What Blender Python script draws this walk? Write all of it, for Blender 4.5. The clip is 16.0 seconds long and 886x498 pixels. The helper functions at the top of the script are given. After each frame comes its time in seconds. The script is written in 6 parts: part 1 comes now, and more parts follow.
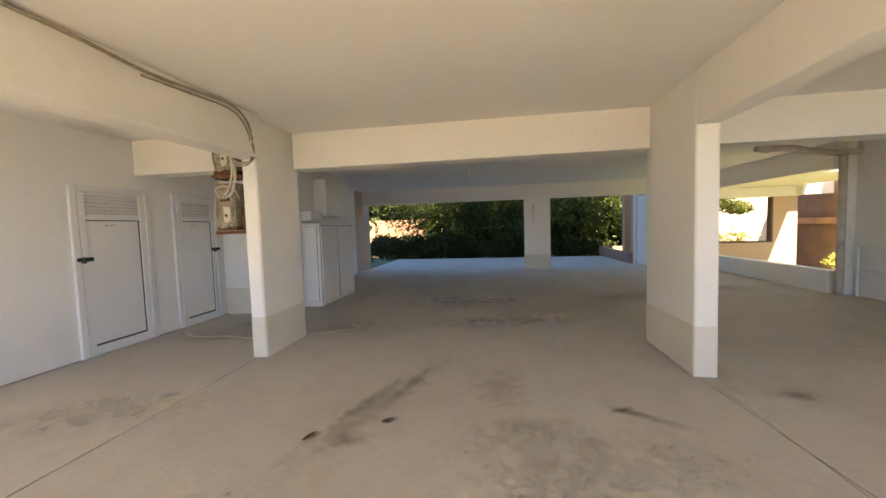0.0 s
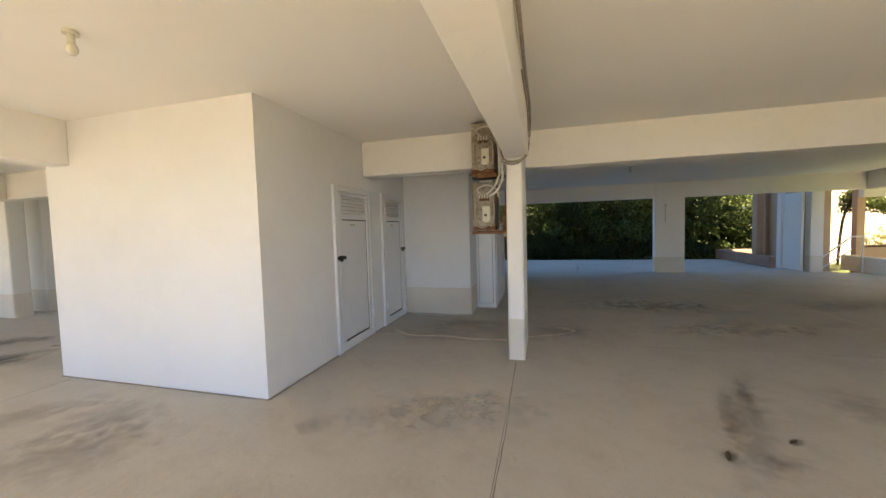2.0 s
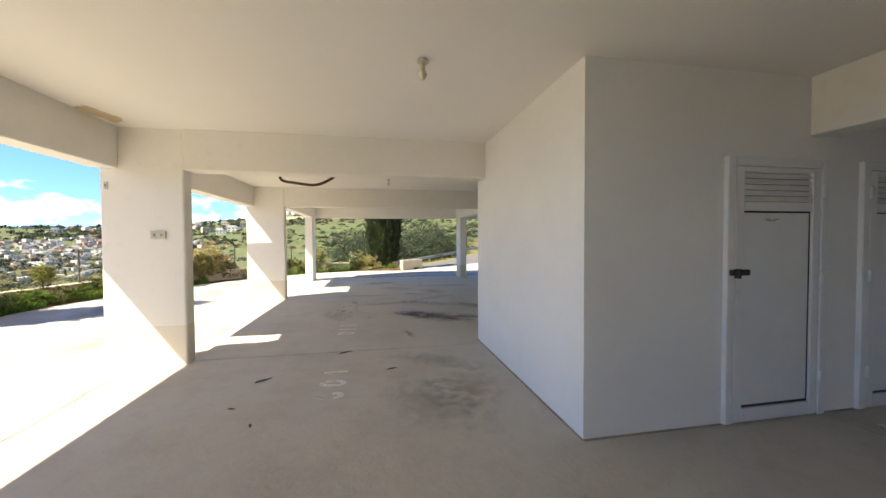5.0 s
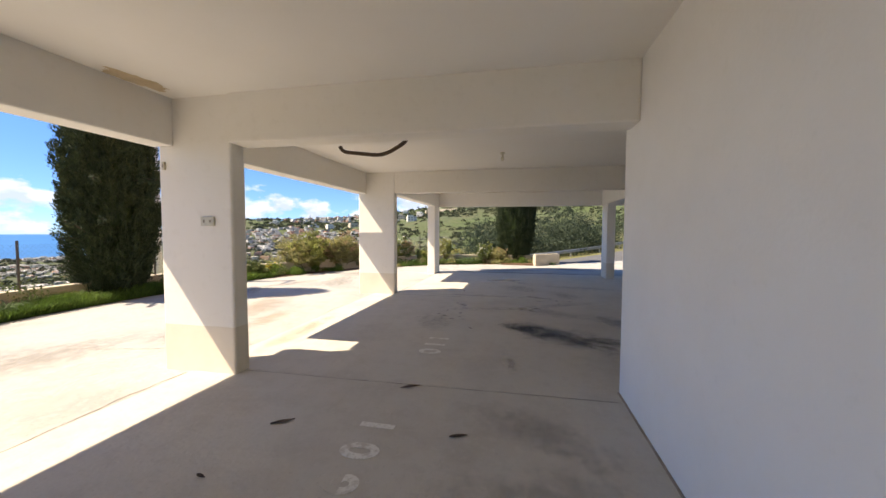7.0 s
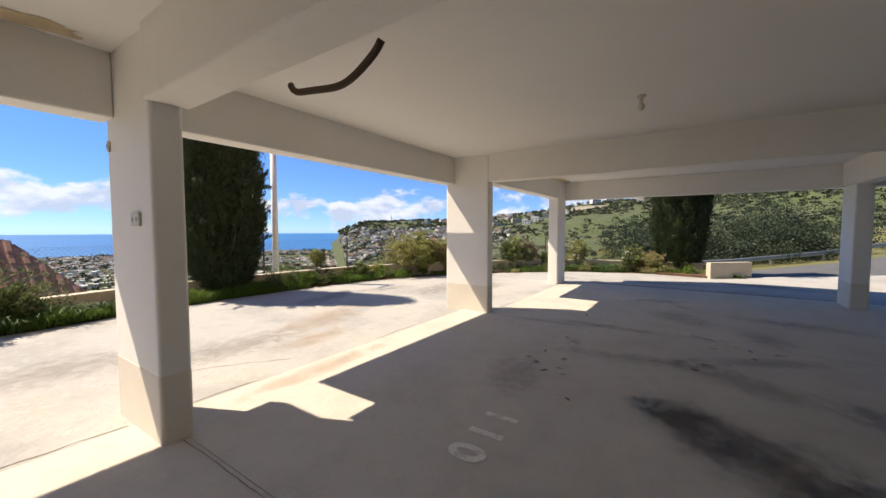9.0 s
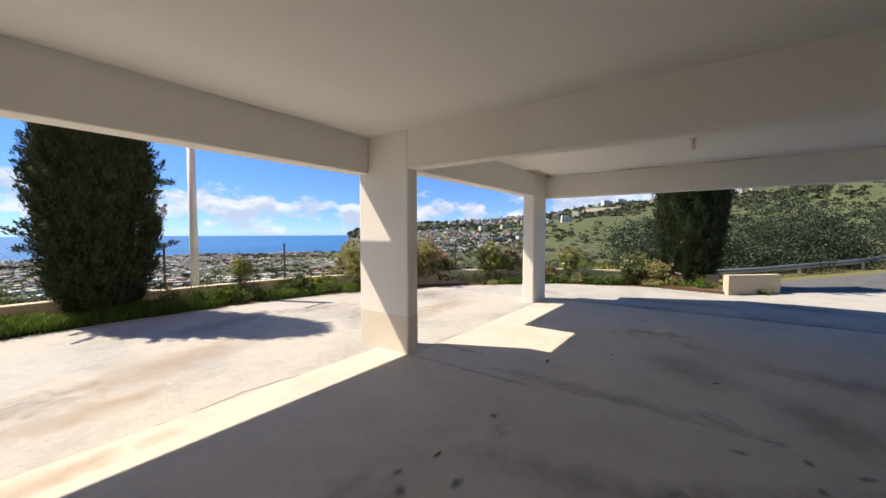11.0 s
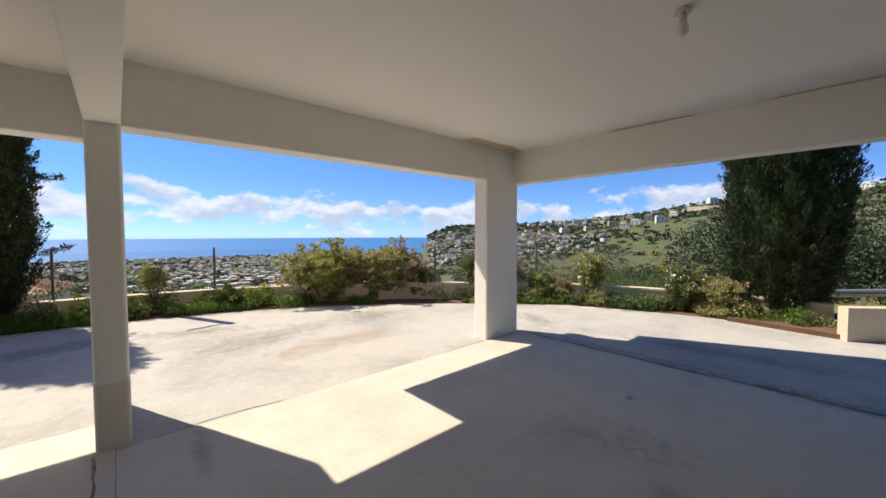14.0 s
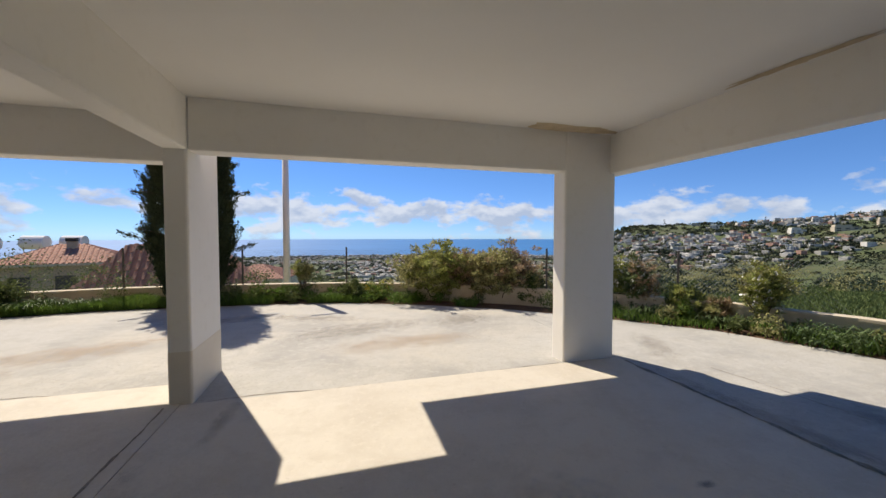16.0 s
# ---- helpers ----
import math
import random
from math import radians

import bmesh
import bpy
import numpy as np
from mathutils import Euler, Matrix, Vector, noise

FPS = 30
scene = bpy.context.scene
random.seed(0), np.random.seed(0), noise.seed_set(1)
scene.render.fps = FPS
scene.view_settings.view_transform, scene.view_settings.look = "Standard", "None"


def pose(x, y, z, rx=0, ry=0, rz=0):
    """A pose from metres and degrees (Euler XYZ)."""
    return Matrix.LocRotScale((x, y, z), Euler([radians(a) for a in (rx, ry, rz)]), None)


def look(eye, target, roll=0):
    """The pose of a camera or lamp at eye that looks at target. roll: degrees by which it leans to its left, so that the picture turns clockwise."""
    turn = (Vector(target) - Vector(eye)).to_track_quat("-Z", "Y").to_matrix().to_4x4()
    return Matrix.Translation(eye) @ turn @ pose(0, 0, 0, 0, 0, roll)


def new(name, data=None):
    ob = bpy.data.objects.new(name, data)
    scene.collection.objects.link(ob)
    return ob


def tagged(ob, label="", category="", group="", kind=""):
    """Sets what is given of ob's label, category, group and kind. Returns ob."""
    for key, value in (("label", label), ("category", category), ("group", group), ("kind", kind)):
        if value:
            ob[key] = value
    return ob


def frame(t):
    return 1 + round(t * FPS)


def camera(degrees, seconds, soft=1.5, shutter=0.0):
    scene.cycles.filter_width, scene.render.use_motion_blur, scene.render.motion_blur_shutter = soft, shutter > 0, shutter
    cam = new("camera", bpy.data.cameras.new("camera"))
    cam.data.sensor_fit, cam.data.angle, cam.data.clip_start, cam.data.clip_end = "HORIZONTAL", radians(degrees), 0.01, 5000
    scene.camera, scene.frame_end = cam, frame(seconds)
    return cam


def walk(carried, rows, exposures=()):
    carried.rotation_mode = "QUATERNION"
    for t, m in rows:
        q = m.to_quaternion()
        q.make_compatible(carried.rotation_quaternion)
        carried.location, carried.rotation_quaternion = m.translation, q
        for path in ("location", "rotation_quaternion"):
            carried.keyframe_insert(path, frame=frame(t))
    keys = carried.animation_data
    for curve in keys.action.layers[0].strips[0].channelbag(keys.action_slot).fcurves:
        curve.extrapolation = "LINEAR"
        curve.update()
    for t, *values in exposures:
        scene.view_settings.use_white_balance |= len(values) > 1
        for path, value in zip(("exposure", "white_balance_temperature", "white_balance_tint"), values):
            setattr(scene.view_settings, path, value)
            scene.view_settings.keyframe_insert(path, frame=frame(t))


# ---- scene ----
cam = camera(101.2, 16.0)
PATH = [
    (0, (0.031, 0.155, 1.42), (-0.276, 2.127, 1.301), -1.8),
    (0.5, (-0.615, 0.077, 1.411), (-0.944, 2.047, 1.299), -1.7),
    (1, (-1.253, -0.038, 1.439), (-1.587, 1.932, 1.34), -1.5),
    (1.5, (-1.889, -0.162, 1.448), (-2.285, 1.796, 1.344), -1.5),
    (2, (-2.411, -0.193, 1.486), (-2.942, 1.732, 1.377), -1.6),
    (2.5, (-2.721, -0.049, 1.498), (-3.406, 1.826, 1.384), -1.8),
    (3, (-2.751, 0.168, 1.483), (-3.758, 1.894, 1.399), -2.0),
    (3.5, (-2.612, 0.324, 1.474), (-4.045, 1.718, 1.403), -1.8),
    (4, (-2.481, 0.551, 1.476), (-4.207, 1.56, 1.412), -1.2),
    (4.5, (-2.382, 0.793, 1.455), (-4.273, 1.44, 1.402), -0.7),
    (7, (-4.102, 1.564, 1.414), (-6.058, 1.161, 1.315), 0.2),
    (7.5, (-4.638, 1.647, 1.411), (-6.517, 0.968, 1.314), 0.1),
    (8, (-5.172, 1.717, 1.399), (-6.952, 0.81, 1.303), -0.1),
    (8.2, (-5.38, 1.723, 1.401), (-7.116, 0.735, 1.296), -0.1),
    (10.3, (-7.695, 1.661, 1.469), (-9.325, 0.508, 1.364), -0.0),
    (10.5, (-7.927, 1.661, 1.456), (-9.56, 0.511, 1.352), 0.0),
    (11, (-8.499, 1.754, 1.489), (-10.125, 0.593, 1.396), -0.0),
    (11.5, (-9.081, 1.882, 1.521), (-10.649, 0.645, 1.417), -0.1),
    (12, (-9.698, 2.019, 1.485), (-11.212, 0.716, 1.395), -0.2),
    (12.5, (-10.251, 2.179, 1.477), (-11.731, 0.836, 1.392), -0.2),
    (13, (-10.827, 2.256, 1.475), (-12.262, 0.864, 1.395), -0.3),
    (13.5, (-11.402, 2.323, 1.512), (-12.787, 0.883, 1.424), -0.2),
    (14, (-11.945, 2.253, 1.486), (-13.279, 0.766, 1.405), -0.1),
    (14.5, (-12.374, 2.221, 1.494), (-13.649, 0.682, 1.41), 0.0),
    (15, (-12.674, 2.305, 1.485), (-13.79, 0.646, 1.425), -0.2),
    (15.5, (-12.916, 2.461, 1.486), (-13.796, 0.666, 1.426), -0.2),
    (16, (-13.252, 2.576, 1.487), (-13.805, 0.655, 1.415), -0.0),
]
EXPOSURES = [(0.0, 4.0, 12900, 13), (1.0, 3.85, 12500, 11), (2.0, 3.72, 11900, 9), (3.0, 3.52, 11300, 7), (4.0, 3.32, 10400, 7), (4.5, 3.07, 9900, 7), (7.0, 2.27, 8900, 13), (8.0, 2.0, 8650, 13), (10.5, 1.85, 8250, 12), (14.0, 1.8, 8250, 11), (15.4, 1.74, 8200, 10), (16.0, 1.5, 8150, 10)]
walk(cam, [(t, look(eye, target, roll)) for t, eye, target, roll in PATH], EXPOSURES)

# ---- world, sun, exposure ----
LIGHT = Vector((-0.33, 0.72, -1.0)).normalized()
world = bpy.data.worlds.new("world")
scene.world = world
world.use_nodes = True
wn, wl = world.node_tree.nodes, world.node_tree.links
wn.clear()


w_out = wn.new("ShaderNodeOutputWorld")
w_bg = wn.new("ShaderNodeBackground")
w_sky = wn.new("ShaderNodeTexSky")
w_sky.sky_type = "NISHITA"
w_sky.sun_disc = False
w_sky.sun_elevation = math.asin(-LIGHT.z)
w_sky.sun_rotation = math.atan2(-LIGHT.x, -LIGHT.y)
w_sky.altitude = 100
w_sky.air_density, w_sky.dust_density, w_sky.ozone_density = 0.6, 0.0, 4.0
w_co = wn.new("ShaderNodeTexCoord")
w_sep = wn.new("ShaderNodeSeparateXYZ")
wl.new(w_co.outputs["Generated"], w_sep.inputs["Vector"])


def world_range(z0, z1, v0, v1):
    """A value that goes from v0 to v1 as the sky's height goes from z0 to z1."""
    r = wn.new("ShaderNodeMapRange")
    r.inputs["From Min"].default_value, r.inputs["From Max"].default_value = z0, z1
    r.inputs["To Min"].default_value, r.inputs["To Max"].default_value = v0, v1
    wl.new(w_sep.outputs["Z"], r.inputs["Value"])
    return r.outputs["Result"]


def world_noise(scale, stretch, detail, rough, shift=0.0):
    m = wn.new("ShaderNodeMapping")
    m.inputs["Scale"].default_value = (1, 1, stretch)
    m.inputs["Location"].default_value = (0, 0, shift)
    n = wn.new("ShaderNodeTexNoise")
    n.inputs["Scale"].default_value, n.inputs["Detail"].default_value, n.inputs["Roughness"].default_value = scale, detail, rough
    wl.new(w_co.outputs["Generated"], m.inputs["Vector"])
    wl.new(m.outputs["Vector"], n.inputs["Vector"])
    return n.outputs["Fac"]


def world_math(op, a, b):
    n = wn.new("ShaderNodeMath")
    n.operation = op
    for k, v in enumerate((a, b)):
        if isinstance(v, float):
            n.inputs[k].default_value = v
        else:
            wl.new(v, n.inputs[k])
    return n.outputs["Value"]


def world_mix(factor, a, b):
    n = wn.new("ShaderNodeMix")
    n.data_type = "RGBA"
    wl.new(factor, n.inputs["Factor"])
    for k, v in (("A", a), ("B", b)):
        if isinstance(v, tuple):
            n.inputs[k].default_value = v
        else:
            wl.new(v, n.inputs[k])
    return n.outputs["Result"]


# clear blue overhead, paler towards the horizon, with a low bank of cumulus over the sea
w_tint = wn.new("ShaderNodeMix")
w_tint.data_type, w_tint.blend_type = "RGBA", "MULTIPLY"
w_tint.inputs["Factor"].default_value = 1.0
wl.new(w_sky.outputs["Color"], w_tint.inputs["A"])
wl.new(world_mix(world_range(0.0, 0.26, 0.0, 1.0), (0.185, 0.285, 0.49, 1), (0.22, 0.42, 0.62, 1)), w_tint.inputs["B"])
w_bank = world_math("ADD", world_range(0.0, 0.045, -0.10, 0.075), world_range(0.07, 0.155, 0.0, -0.36))
w_lump = world_math("ADD", world_noise(13.0, 1.9, 8.0, 0.55), w_bank)
w_group = world_math("MULTIPLY", world_math("SUBTRACT", world_noise(3.2, 1.6, 3.0, 0.5, 0.4), 0.47), 0.7)
w_field = world_math("ADD", w_lump, w_group)
w_cover = wn.new("ShaderNodeMapRange")
w_cover.inputs["From Min"].default_value, w_cover.inputs["From Max"].default_value = 0.475, 0.60
wl.new(w_field, w_cover.inputs["Value"])
w_above = world_noise(13.0, 1.9, 8.0, 0.55, 0.035)
w_shade = wn.new("ShaderNodeMapRange")
w_shade.inputs["From Min"].default_value, w_shade.inputs["From Max"].default_value = 0.60, 0.44
wl.new(w_above, w_shade.inputs["Value"])
w_cloud = world_mix(w_shade.outputs["Result"], (1.4, 1.85, 2.8, 1), (2.2, 2.62, 3.45, 1))
w_bg.inputs["Strength"].default_value = 0.105
wl.new(world_mix(world_math("MULTIPLY", w_cover.outputs["Result"], 0.9), w_tint.outputs["Result"], w_cloud), w_bg.inputs["Color"])
wl.new(w_bg.outputs["Background"], w_out.inputs["Surface"])

sun_data = bpy.data.lights.new("sun", "SUN")
sun_data.energy, sun_data.angle, sun_data.color = 2.0, radians(0.53), (1.0, 0.99, 0.975)
sun = new("sun", sun_data)
sun.rotation_euler = LIGHT.to_track_quat("-Z", "Y").to_euler()
sun.location = (0, 0, 30)


# ---- materials ----
def material(name, colour, rough=0.8, metal=0.0, vary=(), bump=0.0, bump_scale=60.0, spread=0.0, specular=0.5):
    """vary: layers (scale, low, high, colour, amount) of noise stains in world metres; spread: brightness change from piece to piece."""
    m = bpy.data.materials.new(name)
    m.use_nodes = True
    t = m.node_tree
    b = t.nodes["Principled BSDF"]
    b.inputs["Roughness"].default_value = rough
    b.inputs["Metallic"].default_value = metal
    b.inputs["Specular IOR Level"].default_value = specular
    b.inputs["Base Color"].default_value = (*colour, 1)
    geo = t.nodes.new("ShaderNodeNewGeometry")
    last = None
    for scale, low, high, tone, amount in vary:
        n = t.nodes.new("ShaderNodeTexNoise")
        n.inputs["Scale"].default_value = scale
        n.inputs["Detail"].default_value = 6.0
        n.inputs["Roughness"].default_value = 0.62
        t.links.new(geo.outputs["Position"], n.inputs["Vector"])
        r = t.nodes.new("ShaderNodeMapRange")
        r.inputs["From Min"].default_value, r.inputs["From Max"].default_value = low, high
        r.inputs["To Max"].default_value = amount
        t.links.new(n.outputs["Fac"], r.inputs["Value"])
        x = t.nodes.new("ShaderNodeMix")
        x.data_type = "RGBA"
        x.inputs["A"].default_value, x.inputs["B"].default_value = (*colour, 1), (*tone, 1)
        if last:
            t.links.new(last, x.inputs["A"])
        t.links.new(r.outputs["Result"], x.inputs["Factor"])
        last = x.outputs["Result"]
    if spread:
        h = t.nodes.new("ShaderNodeHueSaturation")
        r = t.nodes.new("ShaderNodeMapRange")
        r.inputs["To Min"].default_value, r.inputs["To Max"].default_value = 1 - spread, 1 + spread
        t.links.new(geo.outputs["Random Per Island"], r.inputs["Value"])
        t.links.new(r.outputs["Result"], h.inputs["Value"])
        h.inputs["Color"].default_value = (*colour, 1)
        if last:
            t.links.new(last, h.inputs["Color"])
        last = h.outputs["Color"]
    if last:
        t.links.new(last, b.inputs["Base Color"])
    if bump:
        n = t.nodes.new("ShaderNodeTexNoise")
        n.inputs["Scale"].default_value = bump_scale
        n.inputs["Detail"].default_value = 5.0
        t.links.new(geo.outputs["Position"], n.inputs["Vector"])
        u = t.nodes.new("ShaderNodeBump")
        u.inputs["Strength"].default_value = bump
        u.inputs["Distance"].default_value = 0.01
        t.links.new(n.outputs["Fac"], u.inputs["Height"])
        t.links.new(u.outputs["Normal"], b.inputs["Normal"])
    return m


def leafy(name, colour, tone, rough=0.6, spread=0.45, through_light=0.25, patch=1.7):
    m = material(name, colour, rough, vary=((patch, 0.35, 0.65, tone, 1.0),), spread=spread, specular=0.25)
    t = m.node_tree
    b = t.nodes["Principled BSDF"]
    tr = t.nodes.new("ShaderNodeBsdfTranslucent")
    mix = t.nodes.new("ShaderNodeMixShader")
    mix.inputs["Fac"].default_value = through_light
    src = b.inputs["Base Color"].links[0].from_socket
    t.links.new(src, tr.inputs["Color"])
    t.links.new(b.outputs["BSDF"], mix.inputs[1])
    t.links.new(tr.outputs["BSDF"], mix.inputs[2])
    t.links.new(mix.outputs["Shader"], t.nodes["Material Output"].inputs["Surface"])
    return m


PLASTER = material("plaster", (0.88, 0.845, 0.785), 0.9, vary=((0.7, 0.4, 0.75, (0.84, 0.80, 0.72), 0.7), (9.0, 0.55, 0.8, (0.70, 0.65, 0.56), 0.3)), bump=0.12, bump_scale=45)
PAINT = material("white_paint", (0.86, 0.85, 0.83), 0.85, vary=((0.9, 0.4, 0.75, (0.76, 0.74, 0.71), 0.6), (14.0, 0.6, 0.8, (0.7, 0.68, 0.64), 0.25)), bump=0.10, bump_scale=45)
CEILING = material("ceiling_paint", (0.89, 0.86, 0.81), 0.92, vary=((0.5, 0.4, 0.7, (0.85, 0.81, 0.75), 0.7),), bump=0.06)
BAND = material("beige_dado_paint", (0.78, 0.71, 0.60), 0.85, vary=((2.0, 0.4, 0.75, (0.70, 0.61, 0.49), 0.7),), bump=0.12, bump_scale=45)
CONCRETE = material("dusty_concrete", (0.548, 0.508, 0.445), 0.72, vary=((0.4, 0.42, 0.60, (0.56, 0.52, 0.455), 0.9), (1.3, 0.47, 0.66, (0.43, 0.385, 0.325), 0.5), (5.0, 0.50, 0.68, (0.45, 0.40, 0.335), 0.4), (16.0, 0.54, 0.64, (0.57, 0.53, 0.47), 0.5), (26.0, 0.60, 0.70, (0.33, 0.28, 0.23), 0.3), (70.0, 0.57, 0.70, (0.36, 0.32, 0.27), 0.3)), bump=0.3, bump_scale=24, specular=0.35)
PATIO = material("pale_concrete", (0.425, 0.415, 0.39), 0.85, vary=((0.3, 0.46, 0.62, (0.47, 0.44, 0.385), 0.8), (0.75, 0.48, 0.62, (0.31, 0.305, 0.29), 0.8), (2.6, 0.50, 0.66, (0.38, 0.365, 0.335), 0.7), (9.0, 0.52, 0.68, (0.50, 0.485, 0.455), 0.5), (22.0, 0.58, 0.66, (0.33, 0.30, 0.27), 0.5), (55.0, 0.55, 0.68, (0.28, 0.26, 0.23), 0.65)), bump=0.35, bump_scale=22)
ASPHALT = material("asphalt", (0.105, 0.108, 0.112), 0.9, vary=((1.5, 0.4, 0.7, (0.135, 0.135, 0.135), 0.8), (60.0, 0.5, 0.7, (0.07, 0.07, 0.07), 0.5)), bump=0.2)
ORANGE = material("peach_render", (0.64, 0.43, 0.29), 0.9, vary=((1.2, 0.4, 0.7, (0.56, 0.37, 0.25), 0.7),), bump=0.15)
PINKWALL = material("weathered_pink_render", (0.45, 0.27, 0.2), 0.9, vary=((1.6, 0.4, 0.7, (0.32, 0.19, 0.14), 0.9), (8.0, 0.55, 0.75, (0.5, 0.36, 0.28), 0.6)), bump=0.2)
CREAMWALL = material("cream_render", (0.60, 0.52, 0.40), 0.9, vary=((1.5, 0.4, 0.7, (0.52, 0.44, 0.33), 0.8), (12.0, 0.55, 0.75, (0.40, 0.34, 0.26), 0.5)), bump=0.2)
ALUMINIUM = material("white_aluminium", (0.80, 0.80, 0.80), 0.38, vary=((3.0, 0.45, 0.8, (0.72, 0.72, 0.71), 0.5),), bump=0.02)
DARK = material("black_plastic", (0.025, 0.025, 0.025), 0.5)
GAP = material("black_gasket", (0.05, 0.05, 0.05), 0.8)
JOINT = material("joint_grit", (0.27, 0.22, 0.17), 0.95, vary=((4.0, 0.4, 0.65, (0.40, 0.34, 0.28), 0.9),))
SOIL = material("red_brown_soil", (0.16, 0.085, 0.05), 1.0, vary=((5.0, 0.4, 0.7, (0.09, 0.055, 0.035), 0.9),), bump=0.6, bump_scale=25)
GALV = material("galvanised_steel", (0.46, 0.47, 0.48), 0.45, 0.8, vary=((6.0, 0.4, 0.7, (0.3, 0.31, 0.32), 0.6),))
CYPRESS = leafy("cypress_leaf", (0.026, 0.042, 0.019), (0.058, 0.080, 0.036), spread=0.3, through_light=0.10, patch=5.0)
GRASS = leafy("grass_blade", (0.085, 0.165, 0.028), (0.14, 0.22, 0.045), through_light=0.35)
SHRUB = leafy("shrub_leaf", (0.28, 0.285, 0.115), (0.40, 0.36, 0.18), spread=0.5, through_light=0.45, patch=5.0)
OLIVE = leafy("bush_leaf", (0.095, 0.135, 0.042), (0.15, 0.18, 0.065), through_light=0.32, patch=5.0)
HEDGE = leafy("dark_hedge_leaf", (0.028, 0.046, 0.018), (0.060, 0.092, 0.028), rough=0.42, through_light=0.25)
BARK = material("bark", (0.11, 0.075, 0.05), 0.95, vary=((14.0, 0.4, 0.7, (0.06, 0.04, 0.03), 0.9),), bump=0.5)


# ---- mesh helpers ----
def box(bm, x0, x1, y0, y1, z0, z1, bevel=0.0, seg=2):
    r = bmesh.ops.create_cube(bm, size=1, matrix=Matrix.Translation(((x0 + x1) / 2, (y0 + y1) / 2, (z0 + z1) / 2)) @ Matrix.Diagonal((abs(x1 - x0), abs(y1 - y0), abs(z1 - z0), 1)))
    if bevel:
        es = list({e for v in r["verts"] for e in v.link_edges})
        bmesh.ops.bevel(bm, geom=es, offset=bevel, segments=seg, affect="EDGES", profile=0.5)
    return bm


def rod(bm, a, b, r0, r1=None, seg=10):
    a, b = Vector(a), Vector(b)
    d = b - a
    m = Matrix.Translation((a + b) / 2) @ d.to_track_quat("Z", "Y").to_matrix().to_4x4()
    bmesh.ops.create_cone(bm, cap_ends=True, segments=seg, radius1=r0, radius2=r0 if r1 is None else r1, depth=d.length, matrix=m)
    return bm


def mesh_object(name, bm, mat, smooth=False):
    me = bpy.data.meshes.new(name)
    bmesh.ops.recalc_face_normals(bm, faces=bm.faces[:])
    if smooth:
        for f in bm.faces:
            f.smooth = True
    bm.to_mesh(me)
    bm.free()
    me.materials.append(mat)
    return new(name, me)


def part(name, bm, mat, parent, label="", smooth=False):
    ob = mesh_object(name, bm, mat, smooth)
    ob.parent = parent
    ob.matrix_parent_inverse = Matrix.Identity(4)
    if label:
        tagged(ob, label)
    return ob


def quick(name, verts, faces, mat, parent=None):
    me = bpy.data.meshes.new(name)
    me.from_pydata(verts, [], faces)
    me.update()
    me.materials.append(mat)
    ob = new(name, me)
    if parent:
        ob.parent = parent
    return ob


def thing(name, x, y, z, label, category, group="", kind=""):
    ob = new(name)
    ob.empty_display_size = 0.1
    ob.location = (x, y, z)
    return tagged(ob, label, category, group, kind)


def solid(name, x0, x1, y0, y1, z0, z1, mat, label, category, bevel=0.012, kind="structure"):
    return tagged(mesh_object(name, box(bmesh.new(), x0, x1, y0, y1, z0, z1, bevel), mat), label, category, kind=kind)


def tube(name, pts, r, mat, parent=None, res=3):
    """A round cable or pipe through the points, as a mesh swept along a smooth line."""
    P = [Vector(p) for p in pts]
    line = []
    for i in range(len(P) - 1):
        a, b, c, d = P[max(i - 1, 0)], P[i], P[i + 1], P[min(i + 2, len(P) - 1)]
        for k in range(res):
            t = k / res
            line.append(0.5 * (2 * b + (c - a) * t + (2 * a - 5 * b + 4 * c - d) * t * t + (3 * b - a - 3 * c + d) * t ** 3))
    line.append(P[-1])
    n, verts, faces = 7, [], []
    for i, p in enumerate(line):
        d = (line[min(i + 1, len(line) - 1)] - line[max(i - 1, 0)]).normalized()
        u = d.orthogonal().normalized() if abs(d.z) > 0.95 else d.cross(Vector((0, 0, 1))).normalized()
        v = d.cross(u)
        for k in range(n):
            a = 2 * math.pi * k / n
            verts.append(p + r * (math.cos(a) * u + math.sin(a) * v))
    for i in range(len(line) - 1):
        for k in range(n):
            faces.append((i * n + k, i * n + (k + 1) % n, (i + 1) * n + (k + 1) % n, (i + 1) * n + k))
    faces += [tuple(range(n))[::-1], tuple(range((len(line) - 1) * n, len(line) * n))]
    ob = quick(name, [tuple(v) for v in verts], faces, mat, parent)
    for f in ob.data.polygons:
        f.use_smooth = True
    return ob


RNG = np.random.default_rng(7)


